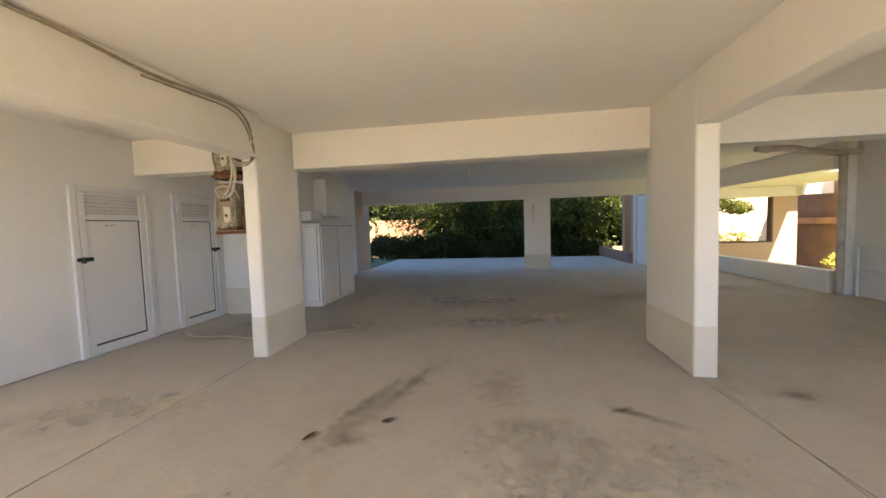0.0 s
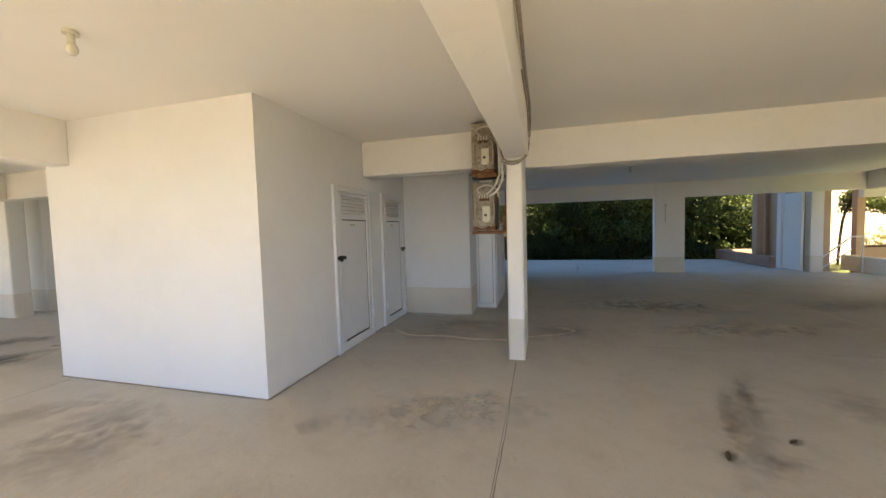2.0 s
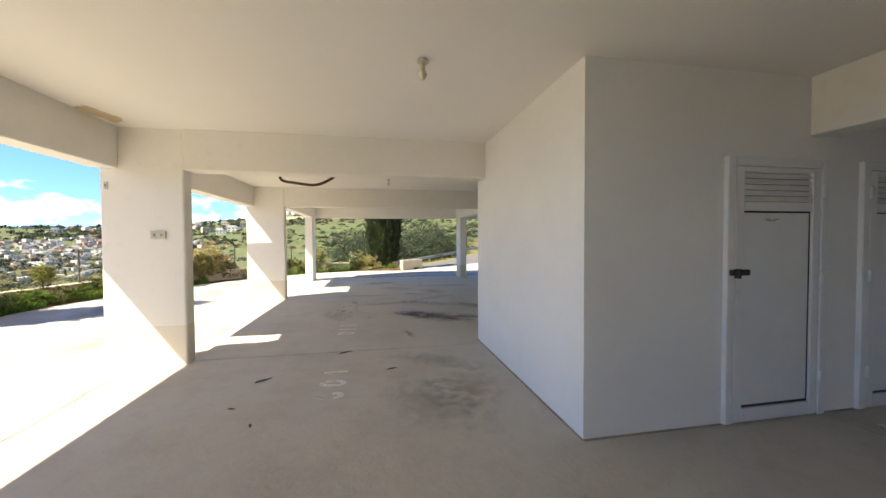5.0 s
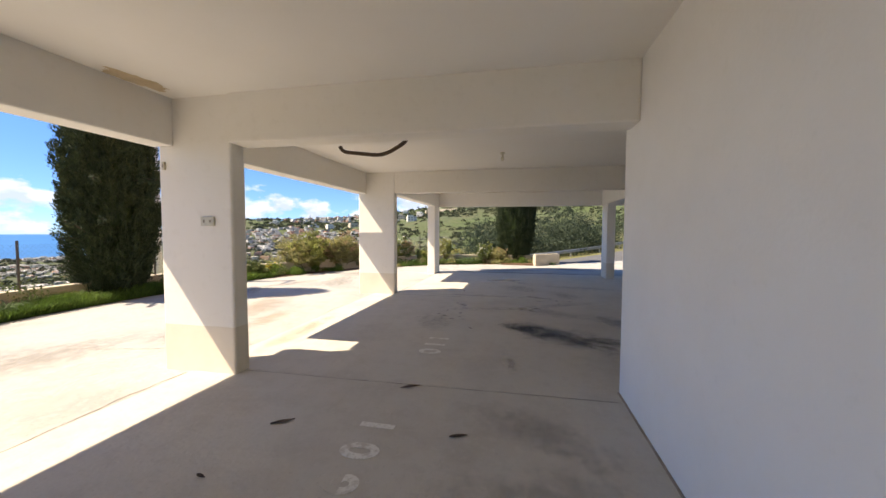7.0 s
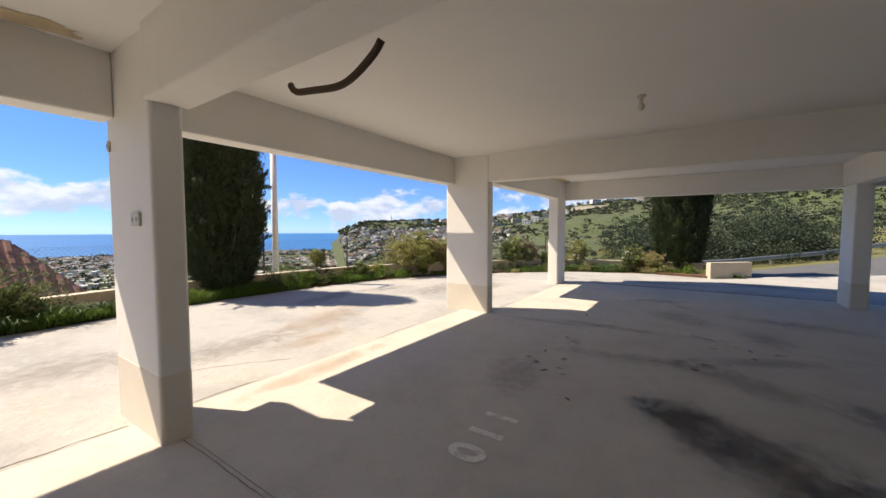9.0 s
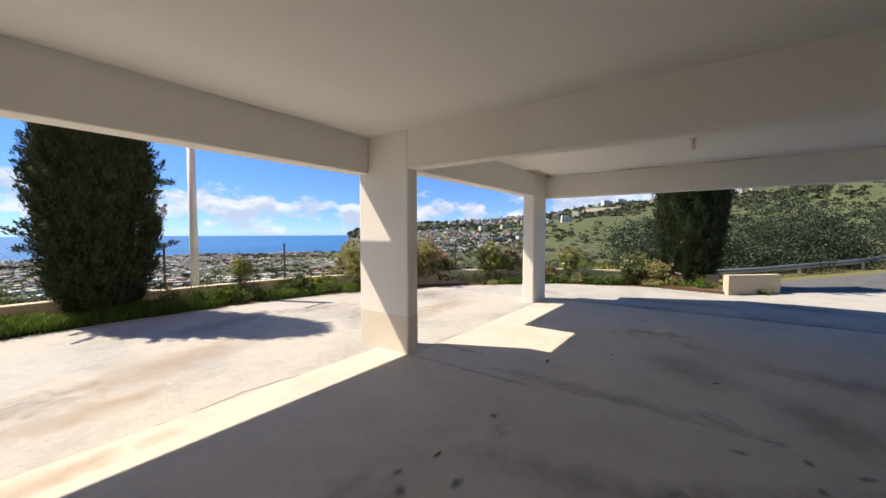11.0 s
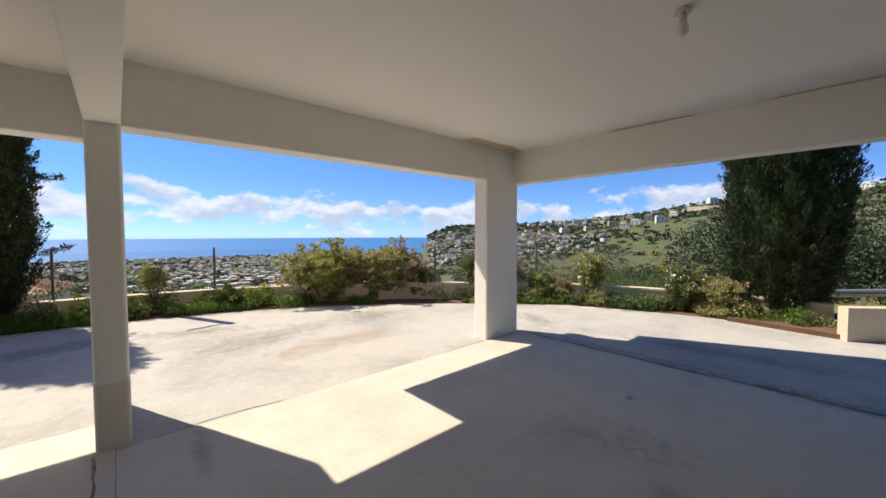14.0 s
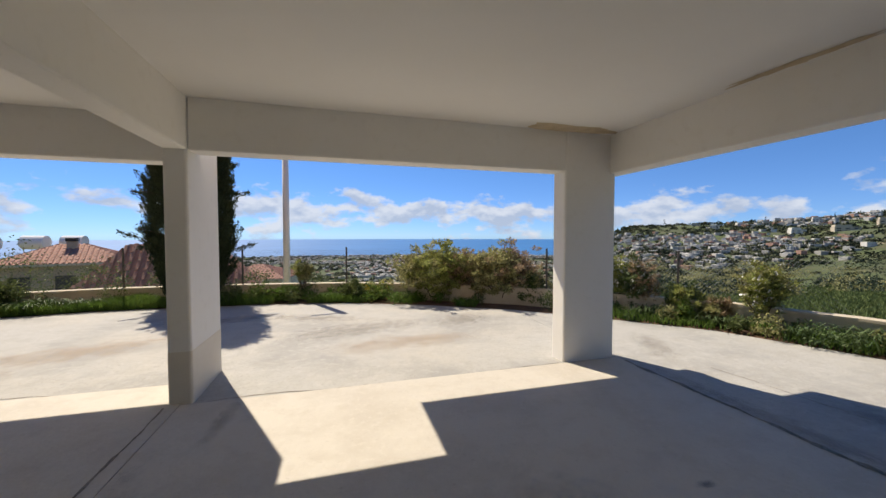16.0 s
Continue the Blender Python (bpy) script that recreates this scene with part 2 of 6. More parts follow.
def leaf_mesh(name, centres, length, width, mat, parent=None, out=None, up=0.0, jitter=1.0):
    """Small pointed leaves (two triangles each) at the centres, turned at random or along out."""
    c = np.asarray(centres, float)
    n = len(c)
    d = RNG.normal(size=(n, 3)) * jitter
    if out is not None:
        d = d + np.asarray(out)
    d[:, 2] += up
    d /= np.linalg.norm(d, axis=1)[:, None] + 1e-9
    s = np.cross(d, RNG.normal(size=(n, 3)))
    s /= np.linalg.norm(s, axis=1)[:, None] + 1e-9
    ln = (length * RNG.uniform(0.6, 1.35, n))[:, None]
    wd = (width * RNG.uniform(0.6, 1.35, n))[:, None]
    v = np.empty((n, 4, 3))
    v[:, 0] = c - d * ln * 0.5
    v[:, 1] = c + s * wd * 0.5
    v[:, 2] = c + d * ln * 0.5
    v[:, 3] = c - s * wd * 0.5
    f = np.arange(n * 4).reshape(n, 4)
    return quick(name, v.reshape(-1, 3).tolist(), f.tolist(), mat, parent)


# ---- structure ----
CEIL, BEAM = 2.70, 2.24
XJ = (-16.53, -11.9, -7.28, -2.71, 1.84, 6.6)
YJ = (-1.63, 4.6, 12.2)
LAST_BAY = -1.09
floor = tagged(new("floor"), "dusty tan concrete garage floor with stains and joints", "floor", kind="structure")
for i in range(len(XJ) - 1):
    for j in range(len(YJ) - 1):
        y0 = LAST_BAY if i == 0 and j == 0 else YJ[j]
        part("slab", box(bmesh.new(), XJ[i] + 0.003, XJ[i + 1] - 0.003, y0 + 0.003, YJ[j + 1] - 0.003, -0.12, 0.0), CONCRETE, floor)
part("slab", box(bmesh.new(), -4.6, 5.4, YJ[2] + 0.003, 16.4, -0.12, 0.0), CONCRETE, floor)
part("joint_fill", box(bmesh.new(), XJ[1], XJ[-1], YJ[0], YJ[-1], -0.2, -0.004), JOINT, floor)
part("joint_fill", box(bmesh.new(), XJ[0], XJ[1], LAST_BAY, YJ[-1], -0.2, -0.004), JOINT, floor)


# outer edge of the patio, from the east round to the forecourt
EDGE = [(3.0, -6.4), (-4.0, -5.9), (-7.4, -6.0), (-8.6, -6.2), (-10.0, -6.2), (-11.8, -6.05), (-13.4, -5.8), (-15.0, -5.1), (-16.6, -4.1), (-18.0, -2.75), (-18.95, -1.7), (-19.5, -0.4), (-19.8, 0.8), (-19.75, 2.1)]


def strip(name, inner, outer, z0, z1, mat):
    """A closed slab between two lines of the same number of points."""
    bm = bmesh.new()
    n = len(inner)
    low = [bm.verts.new((*p, z0)) for p in inner] + [bm.verts.new((*p, z0)) for p in outer]
    top = [bm.verts.new((*p, z1)) for p in inner] + [bm.verts.new((*p, z1)) for p in outer]
    for i in range(n - 1):
        bm.faces.new((top[i], top[i + 1], top[n + i + 1], top[n + i]))
        bm.faces.new((low[i], low[n + i], low[n + i + 1], low[i + 1]))
        bm.faces.new((low[i], low[i + 1], top[i + 1], top[i]))
        bm.faces.new((low[n + i], top[n + i], top[n + i + 1], low[n + i + 1]))
    for i in (0, n - 1):
        bm.faces.new((low[i], top[i], top[n + i], low[n + i]))
    return mesh_object(name, bm, mat)


PATIO_EDGE = EDGE[:6] + [(-11.897, -6.04), (-11.903, -6.04)] + EDGE[6:9]
inner = [(max(p[0], -16.538), -1.638 if p[0] > -11.9 else -1.098) for p in PATIO_EDGE]
patio = tagged(strip("pavement", inner, PATIO_EDGE, -0.12, -0.012, PATIO), "sunlit pale concrete patio with stains and cracks", "pavement", kind="structure")
ROAD_NEAR = [(-19.9, 2.7), (-21.6, 4.6), (-23.6, 7.1), (-27.0, 10.2), (-36.0, 17.5), (-62.0, 36.0)]
ROAD_FAR = [(-23.4, 0.6), (-24.8, 3.8), (-27.2, 6.9), (-31.5, 10.6), (-41.0, 18.0), (-66.0, 36.5)]
west = EDGE[8:] + ROAD_NEAR[:5]
inner = [(-16.538, min(max(p[1], -1.098), 30)) for p in west]
apron = tagged(strip("pavement", inner, west, -0.12, -0.008, PATIO), "sunlit pale concrete forecourt beside the garage", "pavement", kind="structure")

solid("ceiling", -16.6, 6.9, -1.36, 12.5, CEIL, CEIL + 0.25, CEILING, "flat cream painted concrete ceiling", "ceiling", 0)
solid("ceiling_edge", -11.85, 6.9, -2.0, -1.36, CEIL, CEIL + 0.25, CEILING, "cream painted ceiling edge over the columns", "ceiling", 0)


def column(x0, x1, y0, y1, label="white painted concrete column with a beige lower band", foot=None):
    t = thing("column", (x0 + x1) / 2, (y0 + y1) / 2, 0, label, "column", "garage columns", "structure")
    inv = Matrix.Translation(t.location).inverted()
    for nm, a, b, mat, grow in (("shaft", 0.46, CEIL + 0.005, PLASTER, 0), ("dado", -0.02, 0.462, foot or BAND, 0.002)):
        bm = box(bmesh.new(), x0 - grow, x1 + grow, y0 - grow, y1 + grow, a, b)
        es = [e for e in bm.edges if abs(e.verts[0].co.z - e.verts[1].co.z) > 0.1]
        bmesh.ops.bevel(bm, geom=es, offset=0.025, segments=3, affect="EDGES", profile=0.5)
        bm.transform(inv)
        part(nm, bm, mat, t)
    return t


COLUMNS = [(-2.80, -2.62, 3.88, 4.74), (1.74, 1.94, 3.67, 4.76), (-7.32, -7.13, -1.97, -1.13), (-11.99, -11.80, -1.97, -1.12),
           (-16.50, -15.80, -1.37, -1.12), (-16.42, -15.75, 4.16, 4.40), (-12.75, -12.25, 4.30, 4.58), (-13.0, -12.35, 4.85, 5.05), (0.84, 1.64, 12.1, 12.35), (-2.80, -2.62, -1.97, -1.13), (1.74, 1.94, -1.97, -1.13)]
for c in COLUMNS:
    if c[0] == -16.50:
        column(*c, "cream painted concrete corner column with a worn foot", PLASTER)
    else:
        column(*c)


def beam(x0, x1, y0, y1, z0=BEAM):
    return solid("beam", x0, x1, y0, y1, z0, CEIL + 0.01, PLASTER, "cream painted concrete ceiling beam", "beam", 0.014)


beam(-4.8, -2.62, 4.41, 4.72)
beam(-2.62, 1.74, 4.64, 4.95)
beam(1.94, 6.4, 4.64, 4.95)
beam(5.85, 6.15, 7.6, 12.12)
beam(-2.80, -2.55, -1.97, 3.88)
beam(1.74, 1.94, -1.97, 3.67)
beam(-7.36, -7.10, -1.13, 2.45)
beam(-11.99, -11.80, -1.12, 4.14)
beam(-16.66, -16.42, -1.37, 12.3)
beam(-16.42, -11.99, -1.365, -1.13)
beam(-11.80, -7.32, -2.02, -1.78)
beam(-7.13, -2.80, -2.02, -1.78)
beam(-2.62, 1.74, -2.02, -1.78)
beam(-16.42, -7.47, 4.145, 4.39)
beam(-4.6, 6.4, 12.12, 12.33)

# storage block
solid("wall_storage_south", -7.47, -4.80, 2.45, 2.65, 0, CEIL, PAINT, "white painted wall of the storage block", "wall", 0)
solid("wall_storage_west", -7.47, -7.27, 2.65, 9.0, 0, CEIL, PAINT, "white painted side wall of the storage block", "wall", 0)
solid("wall_storage_east", -5.0, -4.80, 2.65, 5.92, 0, CEIL, PAINT, "white painted wall with two store doors", "wall", 0)
solid("wall_recess", -5.0, -3.62, 5.92, 6.1, 0, CEIL, PAINT, "white painted recess wall with beige lower band", "wall", 0)
solid("wall_duct", -3.85, -3.62, 6.1, 8.6, 0, CEIL, PAINT, "white painted wall behind the meter cabinet", "wall", 0)
solid("wall_north_west", -4.85, -4.6, 8.6, 11.5, 0, CEIL, PAINT, "white painted garage wall", "wall", 0.01)
solid("pier", -5.0, -4.6, 11.5, 12.8, 0, CEIL, ORANGE, "peach rendered pier at the garage opening", "pier", 0.01)
solid("wall_east", 6.2, 6.4, -2.0, 7.70, 0, CEIL, PAINT, "white painted end wall of the garage", "wall", 0.01)
solid("low_wall", 5.9, 6.1, 7.704, 13.0, 0, 0.42, PLASTER, "cream low parapet wall", "wall", 0.015)

# overhanging balconies of the storey above
solid("balcony", -7.0, 6.5, -3.1, -2.02, CEIL, CEIL + 0.2, ORANGE, "peach rendered balcony slab above", "balcony", 0.01)
solid("balcony", -11.3, -7.46, -3.1, -2.02, CEIL, CEIL + 0.2, ORANGE, "peach rendered balcony slab above", "balcony", 0.01)
solid("balcony", -16.1, -13.05, -2.5, -1.37, CEIL, CEIL + 0.2, ORANGE, "peach rendered balcony slab above", "balcony", 0.01)

# storey above
solid("wall_upper_west", -16.65, -16.45, -1.9, 12.5, CEIL + 0.25, 6.2, ORANGE, "peach rendered upper storey wall", "wall", 0.01)
solid("wall_upper_corner", -16.45, -16.05, -1.9, -1.7, CEIL + 0.25, 6.2, ORANGE, "peach rendered upper storey corner", "wall", 0.01)
solid("wall_upper_south", -16.05, 6.9, -1.36, -1.16, CEIL + 0.25, 6.2, ORANGE, "peach rendered upper storey wall", "wall", 0.01)
solid("wall_upper_east", 6.7, 6.9, -1.16, 12.5, CEIL + 0.25, 6.2, ORANGE, "peach rendered upper storey wall", "wall", 0.01)
solid("wall_upper_north", -16.45, 6.7, 12.3, 12.5, CEIL + 0.25, 6.2, ORANGE, "peach rendered upper storey wall", "wall", 0.01)
solid("roof", -16.65, 6.9, -1.36, 12.5, 6.2, 6.4, ORANGE, "flat roof slab of the house", "roof", 0.01)
# unseen extra block, added so its shadow reaches the north hedge and garden wall
solid("shade_block", -9.0, 6.9, 5.0, 12.5, 6.4, 9.8, ORANGE, "unseen peach block added on the roof to shade the north hedge", "storey", 0.01)


# ---- terrain ----
SEA = -42.0


def lerp(v, pts):
    return float(np.interp(v, [p[0] for p in pts], [p[1] for p in pts]))


RIDGE = ((-180, 5.0), (-170, 4.2), (-160, 2.9), (-150, 1.6), (-140, 1.3), (-134, 1.0), (-131, 0.1), (-129, -0.8), (-125, -2.0), (-60, -2.5), (0, 0.5), (60, 6.0), (120, 9.0), (150, 8.0), (170, 6.4), (180, 5.0))


def ground_z(x, y):
    r = math.hypot(x + 13, y - 1)
    az = math.degrees(math.atan2(y - 1, x + 13))
    hill = lerp(az, RIDGE)
    n = noise.noise(Vector((x * 0.012, y * 0.012, 3.1))) * 0.6 + noise.noise(Vector((x * 0.05, y * 0.05, 1.7))) * 0.25
    if hill > -0.5:
        peak = 420.0
        zt = math.tan(radians(hill)) * peak + 1.4
        dip = -9.0 - 5 * max(0.0, min(1.0, (2.5 - hill) / 2.5))
        if -20 < az < 168:
            dip = 1.5
        z = lerp(r, ((0, -0.2), (9.5, -0.2), (14, -1.2), (60, dip * 0.6), (130, dip), (peak, zt), (700, zt * 0.7), (1500, SEA - 2), (4900, SEA - 4)))
    else:
        z = lerp(r, ((0, -0.2), (9.5, -0.2), (14, -2.2), (60, -9), (250, -24), (560, SEA + 6), (800, SEA + 1.5), (870, SEA - 1.5), (4900, SEA - 4)))
    return z + n * min(1.0, max(0.0, (r - 25) / 120)) * (7.0 if hill > -0.5 else 2.5)


GROUND = material("hillside", (0.072, 0.104, 0.030), 1.0, vary=((0.03, 0.42, 0.6, (0.095, 0.086, 0.048), 0.9), (0.11, 0.48, 0.6, (0.05, 0.066, 0.026), 0.95), (0.6, 0.45, 0.65, (0.065, 0.09, 0.03), 0.8), (3.0, 0.5, 0.7, (0.12, 0.145, 0.052), 0.6), (0.07, 0.62, 0.72, (0.30, 0.25, 0.17), 0.7)), bump=0.5, bump_scale=3)
rings = np.concatenate([np.linspace(0.5, 9.5, 4), np.linspace(12, 60, 14), np.geomspace(66, 4900, 60)])
NA = 288
tv, tf = [(-13, 1, -0.2)], []
for r in rings:
    for k in range(NA):
        a = 2 * math.pi * k / NA
        x, y = -13 + r * math.cos(a), 1 + r * math.sin(a)
        tv.append((x, y, ground_z(x, y)))
for k in range(NA):
    tf.append((0, 1 + k, 1 + (k + 1) % NA))
for i in range(len(rings) - 1):
    for k in range(NA):
        tf.append((1 + i * NA + k, 1 + (i + 1) * NA + k, 1 + (i + 1) * NA + (k + 1) % NA, 1 + i * NA + (k + 1) % NA))
ground = tagged(quick("ground", tv, tf, GROUND), "green scrubby hillside falling to the coast", "ground", kind="structure")
for f in ground.data.polygons:
    f.use_smooth = True
WATER = material("sea_water", (0.008, 0.135, 0.35), 0.45, vary=((0.004, 0.4, 0.65, (0.014, 0.17, 0.42), 0.8),), bump=0.25, bump_scale=0.25)
bm = bmesh.new()
bmesh.ops.create_circle(bm, cap_ends=True, segments=128, radius=4900, matrix=Matrix.Translation((-13, 1, SEA)))
tagged(mesh_object("water", bm, WATER), "deep blue sea out to the horizon", "sea", kind="structure")




# ---- garage fittings ----
RUST = material("rusty_steel", (0.17, 0.07, 0.03), 0.9, 0.1, vary=((9.0, 0.48, 0.62, (0.30, 0.15, 0.065), 0.8), (40.0, 0.45, 0.62, (0.06, 0.03, 0.02), 0.9)), bump=0.4, bump_scale=120)
GREYBOX = material("dusty_grey_enamel", (0.38, 0.33, 0.25), 0.6, vary=((6.0, 0.4, 0.62, (0.22, 0.175, 0.12), 0.9), (28.0, 0.5, 0.66, (0.12, 0.085, 0.055), 0.75)), bump=0.1)
CABLE = material("grey_cable", (0.40, 0.34, 0.27), 0.7, vary=((20.0, 0.4, 0.7, (0.24, 0.19, 0.15), 0.8),))
CONDUIT = material("pale_conduit", (0.60, 0.55, 0.47), 0.6, vary=((12.0, 0.4, 0.7, (0.44, 0.39, 0.32), 0.7),))
IVORY = material("ivory_plastic", (0.66, 0.62, 0.50), 0.5, vary=((25.0, 0.4, 0.7, (0.5, 0.46, 0.36), 0.6),))
BULB = material("bulb_glass", (0.75, 0.70, 0.58), 0.2)
LINEPAINT = material("worn_white_line_paint", (0.79, 0.77, 0.71), 0.9, vary=((9.0, 0.5, 0.62, (0.56, 0.51, 0.43), 0.85), (40.0, 0.5, 0.64, (0.52, 0.47, 0.40), 0.6)))


def stain(name, colour, amount, scale, rough=0.8):
    """A soaked-in mark that fades out towards its rim, on a disc of radius 1."""
    m = material(name, colour, rough)
    t = m.node_tree
    b = t.nodes["Principled BSDF"]
    co = t.nodes.new("ShaderNodeTexCoord")
    ln = t.nodes.new("ShaderNodeVectorMath")
    ln.operation = "LENGTH"
    geo = t.nodes.new("ShaderNodeNewGeometry")
    n = t.nodes.new("ShaderNodeTexNoise")
    n.inputs["Scale"].default_value, n.inputs["Detail"].default_value, n.inputs["Roughness"].default_value = scale, 7.0, 0.68
    a = t.nodes.new("ShaderNodeMath")
    a.operation = "MULTIPLY_ADD"
    a.inputs[1].default_value = 2.6
    r = t.nodes.new("ShaderNodeMapRange")
    r.inputs["From Min"].default_value, r.inputs["From Max"].default_value = 2.15, 1.35
    r.inputs["To Min"].default_value, r.inputs["To Max"].default_value = 0.0, amount
    edge = t.nodes.new("ShaderNodeMapRange")
    edge.inputs["From Min"].default_value, edge.inputs["From Max"].default_value = 1.0, 0.6
    mul = t.nodes.new("ShaderNodeMath")
    mul.operation = "MULTIPLY"
    t.links.new(co.outputs["Object"], ln.inputs[0])
    t.links.new(geo.outputs["Position"], n.inputs["Vector"])
    t.links.new(n.outputs["Fac"], a.inputs[0])
    t.links.new(ln.outputs["Value"], a.inputs[2])
    t.links.new(a.outputs["Value"], r.inputs["Value"])
    t.links.new(ln.outputs["Value"], edge.inputs["Value"])
    t.links.new(r.outputs["Result"], mul.inputs[0])
    t.links.new(edge.outputs["Result"], mul.inputs[1])
    tr = t.nodes.new("ShaderNodeBsdfTransparent")
    mix = t.nodes.new("ShaderNodeMixShader")
    t.links.new(mul.outputs["Value"], mix.inputs["Fac"])
    t.links.new(tr.outputs["BSDF"], mix.inputs[1])
    t.links.new(b.outputs["BSDF"], mix.inputs[2])
    t.links.new(mix.outputs["Shader"], t.nodes["Material Output"].inputs["Surface"])
    return m


OIL = stain("oil_stain", (0.13, 0.11, 0.09), 0.5, 3.0, 0.5)
SMUDGE = stain("brown_smudge", (0.22, 0.185, 0.15), 0.28, 11.0)
SCUFF = stain("dark_scuff", (0.24, 0.20, 0.16), 0.28, 7.0)
PALE = stain("pale_dust", (0.66, 0.62, 0.55), 0.45, 6.0)
RUSTY = stain("rusty_tint", (0.42, 0.28, 0.17), 0.32, 3.0)
LEAFDRY = material("dry_leaf", (0.085, 0.055, 0.035), 0.9, spread=0.3)
PEEL = material("peeling_damp_patch", (0.66, 0.53, 0.36), 0.95, vary=((9.0, 0.4, 0.65, (0.55, 0.43, 0.28), 0.9),), bump=0.5)
CALCITE = material("white_mineral_crust", (0.72, 0.68, 0.60), 0.95, vary=((20.0, 0.4, 0.65, (0.5, 0.44, 0.36), 0.8),), bump=0.5)
DAMP = material("dark_damp_mark", (0.24, 0.19, 0.14), 0.8, vary=((12.0, 0.4, 0.65, (0.35, 0.29, 0.22), 0.9),))


def store_door(y0, y1, hinge_at_high, name):
    """An aluminium store door in the wall at x = -4.8, facing +x."""
    d = tagged(new(name), "white aluminium store door with louvres, shut with a black hasp", "door", "store doors", "structure")
    d.location = (-4.8, y0, 0)
    w, h = y1 - y0, 2.05
    f = bmesh.new()
    box(f, -0.02, 0.035, 0.0, 0.07, 0.01, h, 0.006)
    box(f, -0.02, 0.035, w - 0.07, w, 0.01, h, 0.006)
    box(f, -0.02, 0.035, 0.07, w - 0.07, h - 0.07, h, 0.006)
    part("frame", f, ALUMINIUM, d)
    # black sheet behind the leaf; its colour supplies the shade of the gap
    part("shadow_gap", box(bmesh.new(), -0.02, -0.004, 0.068, w - 0.068, 0.012, h - 0.068), GAP, d, "black sheet that gives the shade in the gap between leaf and frame")
    a, b = 0.079, w - 0.079
    s = bmesh.new()
    box(s, 0.0, 0.03, a, a + 0.075, 0.025, h - 0.075, 0.005)
    box(s, 0.0, 0.03, b - 0.075, b, 0.025, h - 0.075, 0.005)
    box(s, 0.0, 0.03, a + 0.075, b - 0.075, 0.025, 0.12, 0.005)
    box(s, 0.0, 0.03, a + 0.075, b - 0.075, 1.64, 1.71, 0.005)
    box(s, 0.0, 0.03, a + 0.075, b - 0.075, 1.935, h - 0.075, 0.005)
    leaf = part("leaf", s, ALUMINIUM, d)
    part("gasket", box(bmesh.new(), 0.002, 0.012, a + 0.074, b - 0.074, 0.118, 1.642), GAP, leaf, "black rubber gasket round the panel")
    part("panel", box(bmesh.new(), 0.004, 0.02, a + 0.080, b - 0.099, 0.144, 1.627, 0.003), ALUMINIUM, leaf)
    # backing coloured darker than the door to give the louvre gaps their shade
    part("louvre_back", box(bmesh.new(), -0.003, 0.001, a + 0.075, b - 0.075, 1.71, 1.935), GREYBOX, leaf, "grey backing with the shade behind the louvres put into its colour")
    for i in range(5):
        z = 1.715 + i * 0.044
        bm = box(bmesh.new(), -0.002, 0.002, a + 0.076, b - 0.076, 0, 0.044)
        bm.transform(Matrix.Translation((0.026, 0, z)) @ Matrix.Rotation(radians(-27), 4, "Y"))
        part("louvre_slat", bm, ALUMINIUM, leaf)
    hy = w - 0.07 if hinge_at_high else 0.07
    for z in (0.32, 1.12, 1.80):
        part("hinge", rod(bmesh.new(), (0.04, hy, z - 0.05), (0.04, hy, z + 0.05), 0.014), ALUMINIUM, leaf, smooth=True)
    ly = 0.10 if hinge_at_high else w - 0.10
    k = bmesh.new()
    box(k, 0.034, 0.06, ly - 0.085, ly + 0.085, 1.15, 1.195, 0.008)
    rod(k, (0.05, ly - 0.02, 1.13), (0.05, ly - 0.02, 1.20), 0.022)
    part("hasp", k, DARK, leaf, "black steel hasp and padlock")
    k = box(bmesh.new(), 0.03, 0.038, ly - 0.02, ly + 0.02, 0.92, 1.02, 0.004)
    rod(k, (0.036, ly, 0.985), (0.05, ly, 0.985), 0.010)
    part("lock_plate", k, ALUMINIUM, leaf)
    q = bmesh.new()
    for i, (u, l) in enumerate(((0.0, 0.05), (0.07, 0.06), (0.01, 0.09))):
        box(q, 0.0202, 0.0212, w / 2 - 0.12 + u, w / 2 - 0.12 + u + l, 1.575 - 0.012 * (i // 2), 1.581 - 0.012 * (i // 2))
    part("small_print", q, GREYBOX, leaf, "faint grey lines of small print")
    return d


for x0, x1, y0, y1 in ((-7.47, -4.797, 2.436, 2.4495), (-4.7995, -4.786, 2.45, 3.60), (-4.7995, -4.788, 4.58, 4.92), (-4.7995, -4.787, 5.81, 5.91)):
    solid("dirt_line", x0, x1, y0, y1, 0.001, 0.010, JOINT, "grimy dark joint along the wall foot", "joint", 0)
store_door(3.61, 4.57, True, "door_1")
store_door(4.93, 5.80, False, "door_2")
solid("dado", -4.80, -3.618, 5.914, 5.93, 0.004, 0.46, BAND, "beige painted band along the recess wall foot", "paint band", 0)
solid("dado", -3.626, -3.612, 5.914, 6.45, 0.004, 0.46, BAND, "beige painted band round the wall corner", "paint band", 0)


